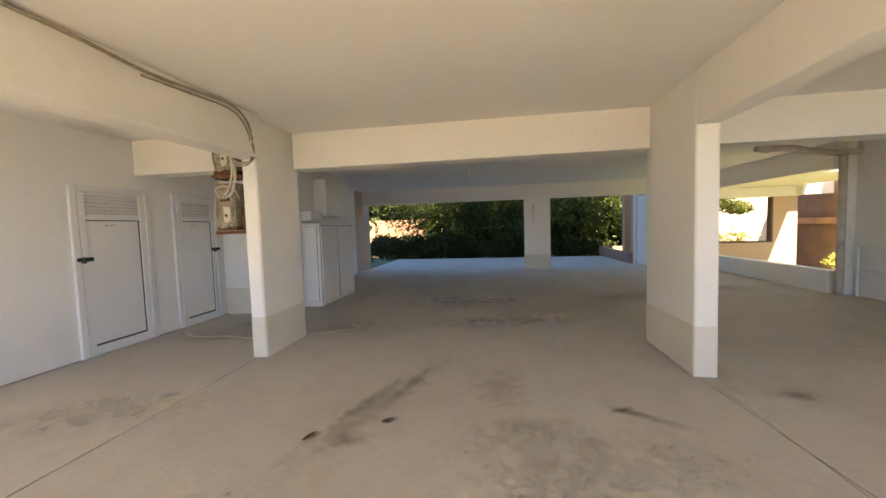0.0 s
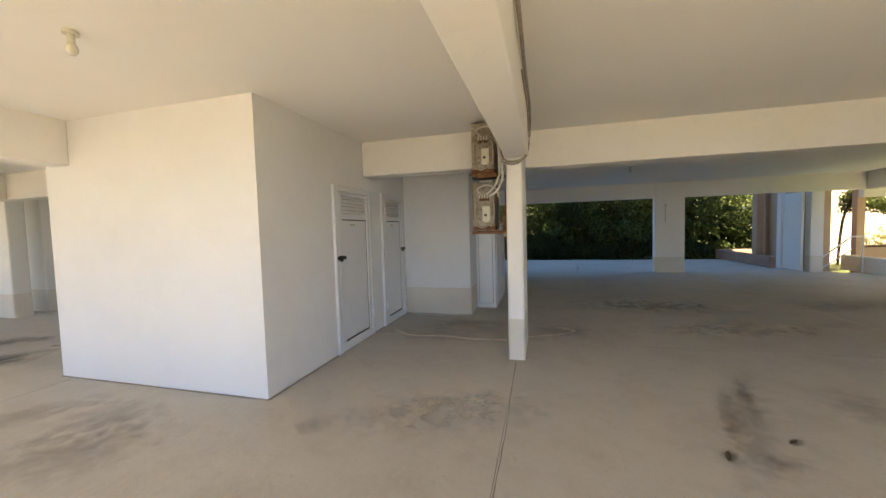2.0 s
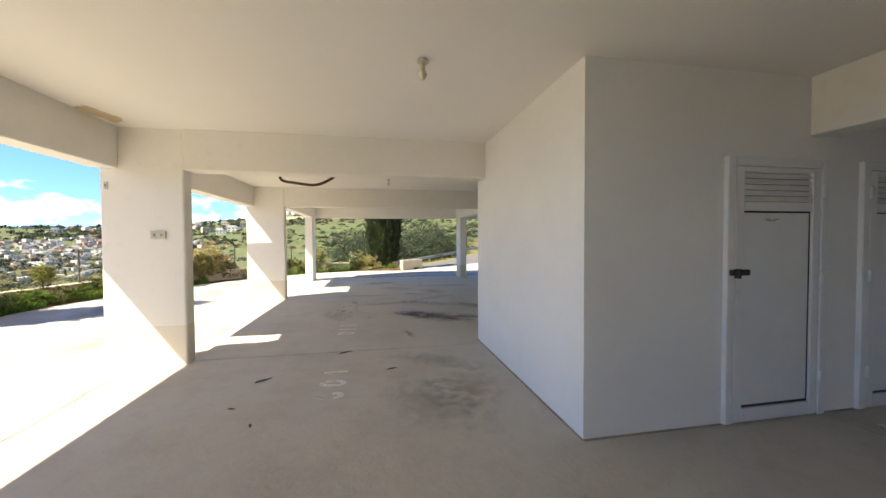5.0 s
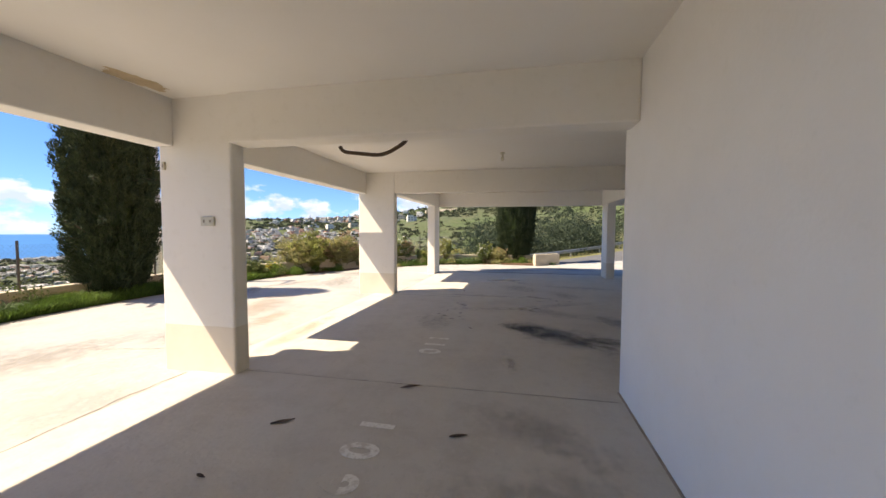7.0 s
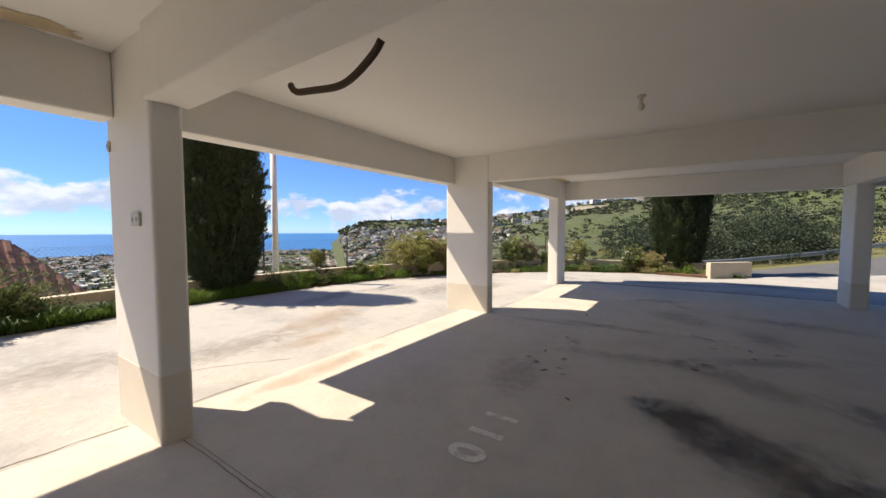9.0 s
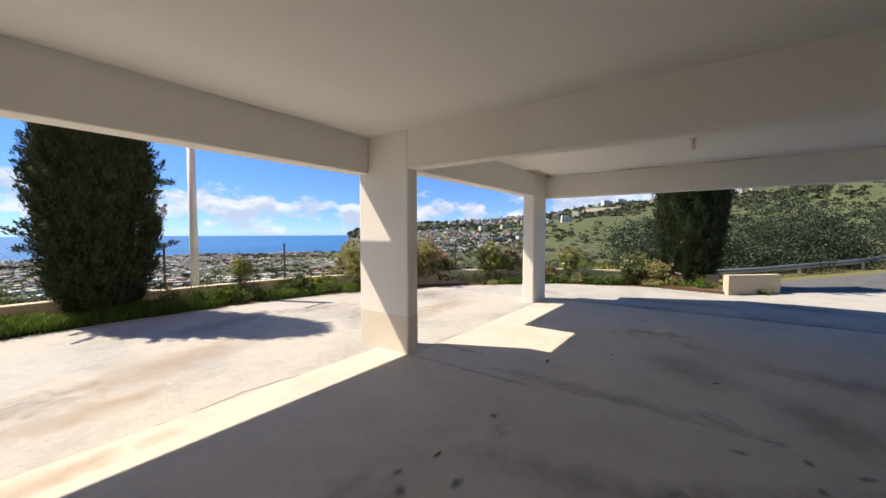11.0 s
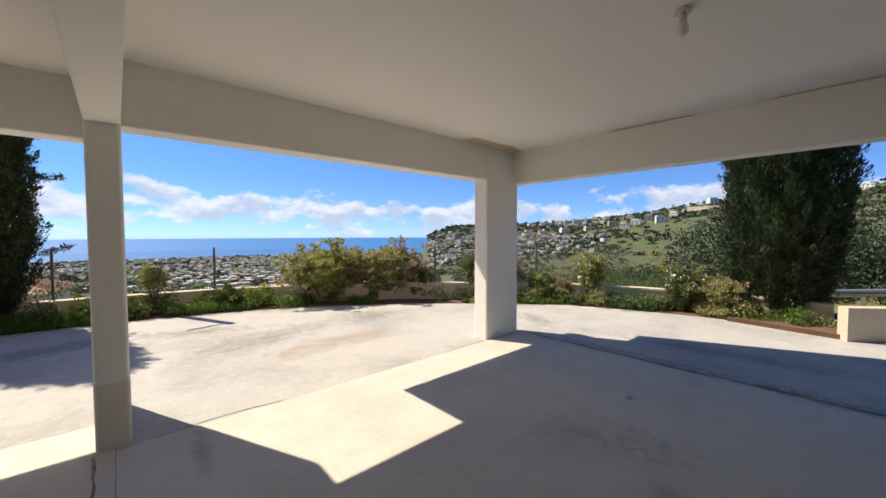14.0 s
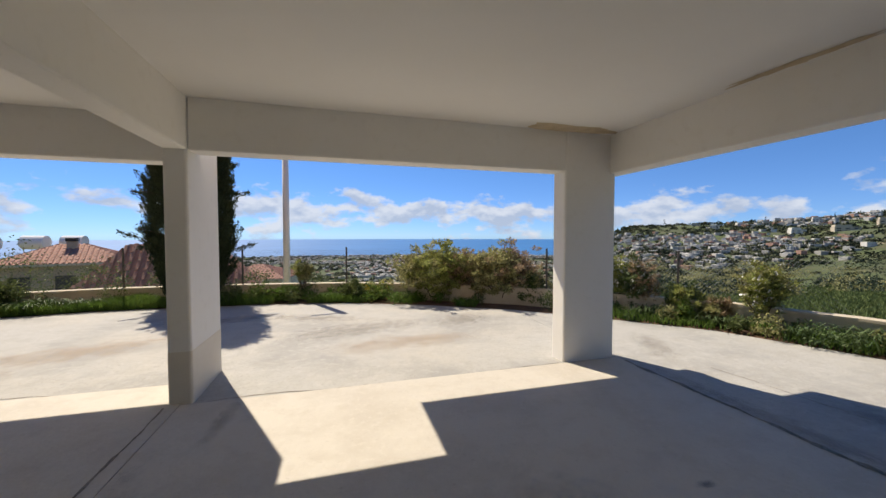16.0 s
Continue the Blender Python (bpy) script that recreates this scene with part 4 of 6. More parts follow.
soak(-9.1, 2.25, 1.15, 0.6, 55, OIL, "dark oil stain soaked into the garage floor", 0.004)
soak(-9.5, 1.7, 0.5, 0.35, 40, OIL, "small dark oil stain on the garage floor")
LAY = np.random.default_rng(5)
zz = 0.0030
for x, y, rx, ry, a, m in ((1.02, 2.92, 0.30, 0.06, -28, SMUDGE), (0.93, 3.0, 0.18, 0.05, 30, OIL), (-1.28, 2.42, 0.10, 0.05, 65, OIL), (-1.05, 3.0, 0.75, 0.10, 72, SMUDGE), (-0.78, 3.35, 0.6, 0.07, 75, SCUFF), (-0.80, 2.68, 0.09, 0.05, 40, OIL), (-1.0, 2.4, 0.22, 0.14, 30, SMUDGE), (0.18, 2.66, 0.5, 0.22, 15, SMUDGE), (0.0, 3.3, 0.35, 0.5, 0, SCUFF), (2.34, 3.36, 0.16, 0.09, 10, SMUDGE), (0.9, 2.3, 1.0, 0.5, 0, PALE), (-3.2, 2.6, 1.2, 0.5, 20, PALE), (0.2, 5.6, 1.8, 0.5, 10, PALE), (-9.2, 2.05, 1.2, 0.28, 58, OIL), (-9.3, 1.7, 0.5, 0.3, 40, OIL), (-8.98, 2.7, 0.6, 0.3, 70, OIL), (-12.34, -0.7, 0.5, 0.10, 85, SCUFF), (-15.35, 0.97, 0.10, 0.05, 0, OIL), (-14.16, 1.67, 0.3, 0.2, 40, SCUFF), (-12.4, 2.6, 0.7, 0.4, 20, SCUFF), (-10.5, 2.3, 1.0, 0.35, 60, SCUFF), (-3.6, 5.3, 0.9, 0.4, 0, RUSTY), (1.05, 2.92, 0.45, 0.10, -35, SCUFF), (2.35, 3.36, 0.3, 0.2, 10, SCUFF), (-4.14, 2.15, 0.22, 0.17, 20, SCUFF), (-0.95, 2.9, 1.5, 0.22, 68, SCUFF), (0.2, 2.4, 0.8, 0.5, 10, PALE),
                           (0.3, 1.9, 0.9, 0.6, 60, PALE), (-10.7, 1.2, 1.3, 0.25, 100, SCUFF), (-11.3, 2.4, 1.2, 0.2, 120, SCUFF), (-10.0, 3.2, 0.9, 0.4, 30, OIL), (-13.6, 3.0, 1.4, 0.35, 80, SCUFF),
                           (-12.0, 0.8, 1.5, 0.18, 90, SCUFF), (-16.64, 0.8, 2.6, 0.16, 90, SCUFF), (-16.55, 3.0, 2.2, 0.22, 90, SCUFF), (-5.6, 1.5, 0.9, 0.5, 30, SCUFF), (-5.9, 1.9, 0.6, 0.5, 0, SCUFF), (-6.7, 1.7, 0.9, 0.3, 60, SCUFF),
                           (-10.9, 0.55, 0.3, 0.12, 20, PALE), (-12.0, 2.0, 0.5, 0.15, 60, PALE), (-8.0, 1.5, 0.4, 0.12, 10, PALE), (-3.8, 4.7, 1.1, 0.5, 5, RUSTY),
                           (-2.2, 5.1, 0.7, 0.5, 0, RUSTY), (1.9, 4.2, 1.2, 0.3, 90, RUSTY), (-0.5, 7.0, 2.0, 0.9, 0, PALE), (2.6, 7.5, 1.6, 0.6, 20, SCUFF), (4.6, 8.3, 1.2, 0.5, 0, SCUFF), (-8.6, -1.4, 1.4, 0.2, 0, RUSTY),
                           (-3.2, 1.2, 0.5, 0.14, 20, PALE), (-1.6, 1.4, 0.8, 0.5, 70, PALE), (-13.2, 1.6, 0.8, 0.5, 40, SCUFF), (-9.6, 0.3, 0.8, 0.4, 15, SCUFF), (-14.6, 1.2, 0.9, 0.4, 110, PALE)):
    zz += 0.00009
    soak(x, y, rx, ry, a, m, "soft worn stain in the concrete floor", zz)
DRIP = stain("oil_drip", (0.07, 0.06, 0.05), 0.6, 9.0, 0.45)
for i, (x, y) in enumerate(((-10.12, 0.26), (-10.00, 0.39), (-9.95, 0.64), (-9.81, 0.71), (-9.81, 0.53), (-10.24, 0.61), (-11.07, 0.42), (-11.59, 2.00), (-11.69, 2.59), (-11.39, 2.35), (-11.69, 2.35), (-10.66, 1.80))):
    zz += 0.00012
    soak(x, y, 0.055 + 0.02 * (i % 3), 0.038 + 0.01 * (i % 2), 37 * i, DRIP, "small black oil drip on the garage floor", zz)
zz = -0.0085
for x, y, rx, ry, a, m in ((-8.6, -2.9, 1.3, 0.5, 10, SCUFF), (-10.1, -3.2, 1.6, 0.6, 20, RUSTY), (-9.2, -2.4, 0.9, 0.35, 0, RUSTY), (-13.6, -3.4, 1.6, 0.6, 15, SCUFF), (-14.2, -2.5, 1.5, 0.5, 5, RUSTY), (-12.8, -4.4, 1.4, 0.4, 160, SCUFF),
                           (-15.4, -3.6, 0.9, 0.5, 40, SCUFF), (-11.2, -4.6, 1.3, 0.5, 10, SCUFF), (-7.0, -3.6, 1.4, 0.7, 0, SCUFF), (-6.6, -2.6, 1.0, 0.5, 20, PALE), (-17.6, 1.4, 1.6, 0.4, 95, SCUFF), (-18.3, 3.4, 1.5, 0.5, 80, SCUFF), (-17.4, -1.4, 0.8, 0.3, 60, SCUFF)):
    zz += 0.0001
    soak(x, y, rx, ry, a, m, "weathered stain on the outdoor concrete", zz)


def crack(pts, r, z=-0.010):
    ob = tube("floor_crack", [(x, y, 0) for x, y in pts], r, GAP, res=4)
    ob.location.z = z
    return tagged(ob, "thin dark meandering crack in the concrete", "crack")


def offset_line(line, d):
    """The line moved d metres to its left as seen along it, away from the house."""
    out = []
    for i, p in enumerate(line):
        a, b = Vector(line[max(i - 1, 0)]), Vector(line[min(i + 1, len(line) - 1)])
        t = (b - a).normalized()
        out.append((p[0] - t.y * d, p[1] + t.x * d))
    return out


def along(line, step):
    """Points every step metres on a line of points, with the running direction."""
    out, left = [], 0.0
    for i in range(len(line) - 1):
        a, b = Vector(line[i]), Vector(line[i + 1])
        d = (b - a).length
        s = left
        while s < d:
            out.append((a + (b - a) * (s / d), (b - a).normalized()))
            s += step
        left = s - d
    return out


def ribbon(name, line, low, high, seed, mat, z, label, category, wander=0.11):
    """A flat strip of uneven width and ragged edges along a line of points, laid on the ground."""
    P = [p for p, d in along(line, 0.035)]
    D = [d for p, d in along(line, 0.035)]
    v, f = [], []
    for i, (p, d) in enumerate(zip(P, D)):
        n = Vector((-d.y, d.x))
        sway = 0.5 * noise.noise(Vector((i * 0.045, seed, 0))) + 0.22 * noise.noise(Vector((i * 0.21, seed, 3)))
        w = low + (high - low) * max(0.0, 0.35 + 0.9 * noise.noise(Vector((i * 0.16, seed, 7))) + 0.5 * noise.noise(Vector((i * 0.6, seed, 9))))
        q = p + n * sway * wander
        v += [(*(q - n * w / 2), z), (*(q + n * w / 2), z)]
        if i:
            f.append((2 * i - 2, 2 * i, 2 * i + 1, 2 * i - 1))
    return tagged(quick(name, v, f, mat), label, category)


EDGE_DIRT = material("crumbled_edge", (0.20, 0.175, 0.145), 0.95, vary=((9.0, 0.42, 0.62, (0.34, 0.30, 0.25), 0.9), (45.0, 0.45, 0.65, (0.10, 0.085, 0.07), 0.8)), bump=0.8, bump_scale=40)
for k, line in enumerate((((-7.4, -1.68), (-9.1, -1.63), (-10.3, -1.69), (-11.8, -1.6)), ((-2.9, -1.68), (-5.0, -1.66), (-7.1, -1.68)), ((-12.1, -1.16), (-13.8, -1.10), (-15.75, -1.10)))):
    ribbon("floor_crack", line, 0.004, 0.017, 2.3 * k, EDGE_DIRT, -0.0095, "dark meandering crack along the slab edge", "crack")
ribbon("floor_crack", ((-16.53, -0.95), (-16.52, 1.0), (-16.56, 2.4), (-16.56, 5.5)), 0.015, 0.085, 11.0, EDGE_DIRT, 0.0035, "crumbled dark edge of the floor slab", "crack")
ribbon("floor_crack", ((-11.79, -1.05), (-11.80, 0.4)), 0.006, 0.035, 12.0, EDGE_DIRT, 0.0035, "crumbled dark joint at the column foot", "crack", 0.04)
ribbon("floor_crack", ((-7.24, -1.1), (-7.27, 2.4)), 0.003, 0.012, 13.0, EDGE_DIRT, 0.0035, "dark worn floor joint", "crack", 0.02)
ribbon("floor_crack", ((1.70, 4.72), (1.80, 3.2), (1.9, 1.6)), 0.003, 0.014, 14.0, EDGE_DIRT, 0.0035, "dark worn floor joint beside the column", "crack", 0.02)
ribbon("floor_crack", ((-2.72, 3.8), (-2.69, 2.3), (-2.71, 0.6)), 0.003, 0.011, 15.0, EDGE_DIRT, 0.0035, "dark worn floor joint beside the column", "crack", 0.02)
ribbon("floor_crack", ((-17.3, -0.5), (-17.5, 1.8), (-17.9, 4.5)), 0.004, 0.014, 16.0, EDGE_DIRT, -0.0055, "thin crack in the outdoor concrete", "crack")
ribbon("floor_crack", ((-8.6, -1.95), (-7.7, -2.6), (-7.4, -3.4)), 0.004, 0.012, 17.0, EDGE_DIRT, -0.0095, "thin crack in the outdoor concrete", "crack")
ribbon("floor_crack", ((-1.3, 12.4), (-1.2, 14.6)), 0.015, 0.05, 18.0, EDGE_DIRT, 0.0035, "dark crack in the floor by the north opening", "crack")


# ---- planting and boundary ----
WALL_TOP = 0.36
WALL_LINE = offset_line(EDGE, 0.62)
tagged(strip("boundary_wall", WALL_LINE, offset_line(EDGE, 0.80), -1.8, WALL_TOP - 0.04, CREAMWALL), "low cream rendered boundary wall round the patio", "wall", kind="structure")
tagged(strip("wall_coping", offset_line(EDGE, 0.60), offset_line(EDGE, 0.82), WALL_TOP - 0.038, WALL_TOP, CREAMWALL), "thin cream coping on the boundary wall", "coping", kind="structure")
tagged(strip("planting_bed", EDGE, offset_line(EDGE, 0.618), -0.3, -0.02, SOIL), "narrow bed of red-brown soil along the wall", "flower bed", kind="structure")
tagged(strip("planting_bed", [(-19.7, 0.9), (-19.5, 2.2)], [(-21.6, 0.9), (-21.4, 3.2)], -0.3, 0.06, SOIL), "bed of red-brown soil under the cypress", "flower bed", kind="structure")
tagged(strip("stub_wall", [(-19.42, 2.28), (-20.40, 3.32)], [(-19.55, 2.18), (-20.52, 3.20)], -0.3, 0.46, CREAMWALL), "short cream wall stub beside the road", "wall", kind="structure")

POST = material("dark_fence_post", (0.10, 0.095, 0.085), 0.7, 0.3, vary=((15.0, 0.4, 0.7, (0.16, 0.12, 0.09), 0.7),))
WIRE = material("fence_wire", (0.22, 0.24, 0.25), 0.6, 0.3)
FENCE = offset_line(EDGE, 0.71)[:12]
fence = thing("fence", FENCE[4][0], FENCE[4][1], WALL_TOP, "chain-link wire fence on dark posts along the wall", "fence")
for k, (p, d) in enumerate(along(FENCE, 2.35)):
    part("post", rod(bmesh.new(), (p.x - FENCE[4][0], p.y - FENCE[4][1], -0.05), (p.x - FENCE[4][0], p.y - FENCE[4][1], 0.86), 0.02, seg=8), POST, fence)
wv, wf = [], []


def wire(a, b, r=0.0016):
    d = (b - a).normalized()
    u = d.orthogonal().normalized() * r
    w = d.cross(u)
    o = len(wv)
    for q in (a, b):
        wv.extend([tuple(q + u), tuple(q - u * 0.5 + w * 0.87), tuple(q - u * 0.5 - w * 0.87)])
    wf.extend([(o, o + 1, o + 4, o + 3), (o + 1, o + 2, o + 5, o + 4), (o + 2, o, o + 3, o + 5)])


pts = along(FENCE, 0.075)
H = 0.80
for i in range(len(pts)):
    j = i + int(H / 0.075)
    if j < len(pts):
        for n, m in ((i, j), (j, i)):
            a, b = pts[n][0], pts[m][0]
            wire(Vector((a.x - FENCE[4][0], a.y - FENCE[4][1], 0.01)), Vector((b.x - FENCE[4][0], b.y - FENCE[4][1], H)))
mesh_wire = quick("wire_mesh", wv, wf, WIRE, fence)
tagged(mesh_wire, kind="stuff")


def cypress(x, y, height, rad, base, seed, count):
    t = thing("cypress_tree", x, y, 0, "dense dark green cypress tree with a bulging columnar crown", "tree")
    rng = np.random.default_rng(seed)
    part("trunk", rod(bmesh.new(), (0, 0, -0.1), (0, 0, height * 0.8), 0.13, 0.03), BARK, t)
    # upright plumes that overlap like shingles, each a taper of small scale leaves
    each = 105
    plumes = count // each
    u = rng.uniform(0, 1, plumes) ** 0.9
    th = rng.uniform(0, 2 * np.pi, plumes)
    prof = np.interp(u, [0, 0.05, 0.14, 0.32, 0.5, 0.7, 0.88, 1.0], [0.52, 0.68, 0.86, 1.0, 0.97, 0.84, 0.52, 0.08])
    lump = 1 + 0.07 * np.sin(3 * th + 9 * u + seed) + 0.05 * np.sin(7 * th - 13 * u) + 0.05 * np.sin(11 * th + 29 * u)
    rr = rad * prof * lump * (0.90 - 0.24 * rng.uniform(0, 1, plumes) ** 1.6)
    lean = np.stack([np.cos(th), np.sin(th), np.zeros(plumes)], 1)
    foot = lean * rr[:, None]
    foot[:, 2] = base - 0.12 + u * (height - base)
    tilt = rng.uniform(0.12, 0.55, plumes) + 0.35 * rng.uniform(0, 1, plumes) ** 6
    axis = lean * tilt[:, None] + rng.normal(0, 0.16, (plumes, 3))
    axis[:, 2] = 1.0
    axis /= np.linalg.norm(axis, axis=1)[:, None]
    size = rng.uniform(0.22, 0.46, plumes)
    rep = np.repeat(np.arange(plumes), each)
    k = rng.uniform(0, 1, len(rep))
    girth = 0.075 * np.sin(np.pi * np.clip(k * 0.85 + 0.12, 0, 1))
    c = foot[rep] + axis[rep] * (size[rep] * k)[:, None] + rng.normal(0, 0.62, (len(rep), 3)) * girth[:, None]
    leaf_mesh("crown", c, 0.062, 0.016, CYPRESS, t, out=axis[rep] * 1.3 + lean[rep] * 0.25, jitter=0.38)
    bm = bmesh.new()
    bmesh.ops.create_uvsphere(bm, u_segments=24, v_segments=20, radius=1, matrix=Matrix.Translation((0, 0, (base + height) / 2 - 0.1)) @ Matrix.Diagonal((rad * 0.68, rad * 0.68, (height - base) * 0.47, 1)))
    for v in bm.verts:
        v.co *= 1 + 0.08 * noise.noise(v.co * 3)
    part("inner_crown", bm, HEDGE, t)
    for q in range(9):
        a = rng.uniform(0, 2 * math.pi)
        zz = rng.uniform(0.9, height * 0.75)
        r0 = rad * 0.75
        ln = rng.uniform(0.3, 0.65)
        p0 = Vector((r0 * math.cos(a), r0 * math.sin(a), zz))
        p1 = p0 + Vector((math.cos(a) * ln, math.sin(a) * ln, rng.uniform(-0.1, 0.3)))
        tube("limb", [p0, (p0 + p1) / 2 + Vector((0, 0, 0.03)), p1], 0.008, BARK, t)
        kk = rng.uniform(0.3, 1, 110)[:, None]
        cc = np.array(p0)[None] * (1 - kk) + np.array(p1)[None] * kk + rng.normal(0, 0.03, (110, 3))
        tagged(leaf_mesh("spray", cc, 0.09, 0.02, CYPRESS, t, out=np.tile(np.array(p1 - p0), (110, 1)), jitter=0.5), kind="stuff")
    return t


cypress(-10.16, -6.74, 4.95, 0.80, 0.10, 3, 190000)
cypress(-20.85, 1.45, 5.6, 0.86, 0.02, 5, 170000)

t = thing("lamp_pole", -11.95, -7.7, -1.0, "tall pale painted steel pole with a short arm behind the wall", "pole")
part("shaft", rod(bmesh.new(), (0, 0, 0), (0, 0, 5.2), 0.09, 0.075, 16), PAINT, t, smooth=True)
part("arm", rod(bmesh.new(), (0, 0, 5.1), (0.55, 0.2, 5.0), 0.03), PAINT, t)


def clump(n, rx, ry, rz, seed, hollow=0.55):
    rng = np.random.default_rng(seed)
    d = rng.normal(size=(n, 3))
    d /= np.linalg.norm(d, axis=1)[:, None]
    r = (hollow + (1 - hollow) * rng.uniform(0, 1, n)) * (1 + 0.22 * np.sin(d[:, 0] * 6 + seed) * np.cos(d[:, 1] * 5 + seed * 2) + 0.12 * np.sin(d[:, 2] * 9 + d[:, 0] * 7))
    c = d * r[:, None] * np.array([rx, ry, rz])
    c[:, 2] += rz
    return c


DRY = leafy("russet_leaf", (0.42, 0.285, 0.185), (0.33, 0.25, 0.14), through_light=0.4, patch=5.0)
YELLOW = leafy("yellow_green_leaf", (0.35, 0.35, 0.11), (0.25, 0.29, 0.085), through_light=0.45, patch=5.0)
FLOWER = material("white_petal", (0.75, 0.73, 0.68), 0.7, spread=0.2)
BLOOM = material("yellow_petal", (0.70, 0.55, 0.04), 0.7, spread=0.2)
GREYGREEN = leafy("strap_leaf", (0.08, 0.13, 0.05), (0.14, 0.19, 0.08))


def shrub(x, y, rx, rz, mat, seed, label, second=None, n=2600, leaf=0.05, z=0.0, flowers=None, lift=0.12):
    """Stems that fork into twigs, each twig with a rosette of leaves, with gaps between them."""
    t = thing("shrub", x, y, z, label, "shrub")
    rng = np.random.default_rng(seed)
    each = 34
    twigs = max(16, 2 * n // each)
    tips = clump(twigs, rx * 0.96, rx * 0.82, rz, seed, 0.45)
    tips *= rng.uniform(0.84, 1.07, (twigs, 1))
    tips[:, 2] = np.maximum(tips[:, 2], 0.04) + lift
    for i in range(9):
        top = Vector(tips[rng.integers(twigs)])
        tube("stem", [(0.03 * i - 0.12, 0.02 * (i % 3), -0.05), Vector((top.x * 0.45, top.y * 0.45, top.z * 0.55)), top], 0.008, BARK, t, 2)
    side = tips[:, 0] * math.cos(seed) + tips[:, 1] * math.sin(seed) + rng.normal(0, rx * 0.35, twigs) > rx * 0.1
    for chosen, m in ((~side, mat), (side, second or mat)):
        if not chosen.any():
            continue
        c = np.repeat(tips[chosen], each, 0)
        o = rng.normal(size=c.shape)
        o /= np.linalg.norm(o, axis=1)[:, None]
        o[:, 2] = o[:, 2] * 0.7 + 0.25
        spread = leaf * rng.uniform(0.5, 1.5, (len(c), 1))
        leaf_mesh("foliage", c + o * spread, leaf * 1.0, leaf * 0.42, m, t, out=o * 1.6, jitter=0.45)
    if flowers:
        c = np.repeat(tips[rng.uniform(size=twigs) < 0.3], 5, 0)
        c = c + rng.normal(0, 0.025, c.shape) + np.array([0, 0, leaf])
        tagged(leaf_mesh("flowers", c, 0.04, 0.04, flowers, t), kind="stuff")
    return t


def strap_plant(x, y, r, h, n, mat, seed, label, category="plant"):
    t = thing("strap_plant", x, y, 0.0, label, category)
    rng = np.random.default_rng(seed)
    v, f = [], []
    for i in range(n):
        a, k = rng.uniform(0, 6.283), rng.uniform(0.5, 1.0)
        b = Vector((rng.normal(0, r * 0.28), rng.normal(0, r * 0.28), 0))
        d, s = Vector((math.cos(a), math.sin(a), 0)), Vector((-math.sin(a), math.cos(a), 0))
        w = rng.uniform(0.010, 0.018)
        o = len(v)
        for q in range(5):
            u = q / 4
            p = b + d * (r * k * u) + Vector((0, 0, h * k * (1.9 * u - 1.35 * u * u) * (1.0 if k > 0.6 else 1.5)))
            v += [tuple(p - s * w * (1 - 0.8 * u)), tuple(p + s * w * (1 - 0.8 * u))]
            if q:
                f.append((o + 2 * q - 2, o + 2 * q - 1, o + 2 * q + 1, o + 2 * q))
    quick("leaves", v, f, mat, t)
    return t


def grass(x0, x1, d0, d1, h, seed, n, label, bare=-0.6):
    """Tufts of blades over a stretch of the bed; x0..x1 by the line's place."""
    rng = np.random.default_rng(seed)
    sel = [(p, d) for p, d in along(EDGE, 0.05) if x1 <= p.x <= x0]
    v, f = [], []
    for i in range(n):
        p, d = sel[rng.integers(len(sel))]
        o = rng.uniform(d0, d1)
        b = Vector((p.x - d.y * o, p.y + d.x * o, 0.0))
        if noise.noise(Vector((b.x * 1.1, b.y * 1.1, 4.0))) + 0.12 * rng.normal() < bare:
            continue
        hh = h * rng.uniform(0.4, 1.2) * (0.7 + 0.5 * noise.noise(Vector((b.x * 1.3, b.y * 1.3, 0))))
        a = rng.uniform(0, 6.283)
        s = Vector((math.cos(a), math.sin(a), 0)) * rng.uniform(0.004, 0.009)
        m = Vector((rng.normal(0, 0.3), rng.normal(0, 0.3), 1)) * hh
        q = len(v)
        v += [tuple(b - s), tuple(b + s), tuple(b + m * 0.6 + s * 0.7), tuple(b + m * 0.6 - s * 0.7), tuple(b + m + Vector((m.x, m.y, -0.1 * hh)) * 0.5)]
        f += [(q, q + 1, q + 2, q + 3), (q + 3, q + 2, q + 4)]
    return tagged(quick("grass", v, f, GRASS), label, "grass", kind="stuff")


grass(-6.5, -11.2, -0.04, 0.55, 0.30, 11, 24000, "fresh green grass and weeds in the bed", -0.25)
grass(-11.2, -16.0, -0.03, 0.5, 0.24, 12, 13000, "low green weeds in the bed", 0.08)
grass(-17.5, -19.9, 0.0, 0.55, 0.24, 13, 8000, "green grass and weeds in the bed", 0.05)
shrub(-15.45, -5.7, 1.1, 0.60, SHRUB, 21, "rounded yellow-green shrub over the wall", YELLOW, 9000, 0.075)
shrub(-16.75, -4.95, 0.85, 0.60, SHRUB, 22, "shrub with russet dying leaves over the wall", DRY, 7500, 0.075)
shrub(-16.1, -5.45, 0.6, 0.55, DRY, 23, "russet dry shrub between green ones", SHRUB, 3000, 0.065)
shrub(-18.35, -3.55, 0.50, 0.55, YELLOW, 24, "light green shrub with white flowers", OLIVE, 5200, 0.055, flowers=FLOWER)
shrub(-18.75, -3.05, 0.42, 0.5, DRY, 25, "russet flowering shrub by the wall", OLIVE, 3800, 0.05, flowers=FLOWER)
shrub(-19.75, -1.55, 0.42, 0.42, SHRUB, 26, "thin olive shrub with pale flowers", YELLOW, 4200, 0.05, flowers=FLOWER, lift=0.25)
shrub(-20.25, 0.15, 0.5, 0.36, OLIVE, 27, "green shrub beside the cypress", YELLOW, 5500, 0.05, flowers=FLOWER)
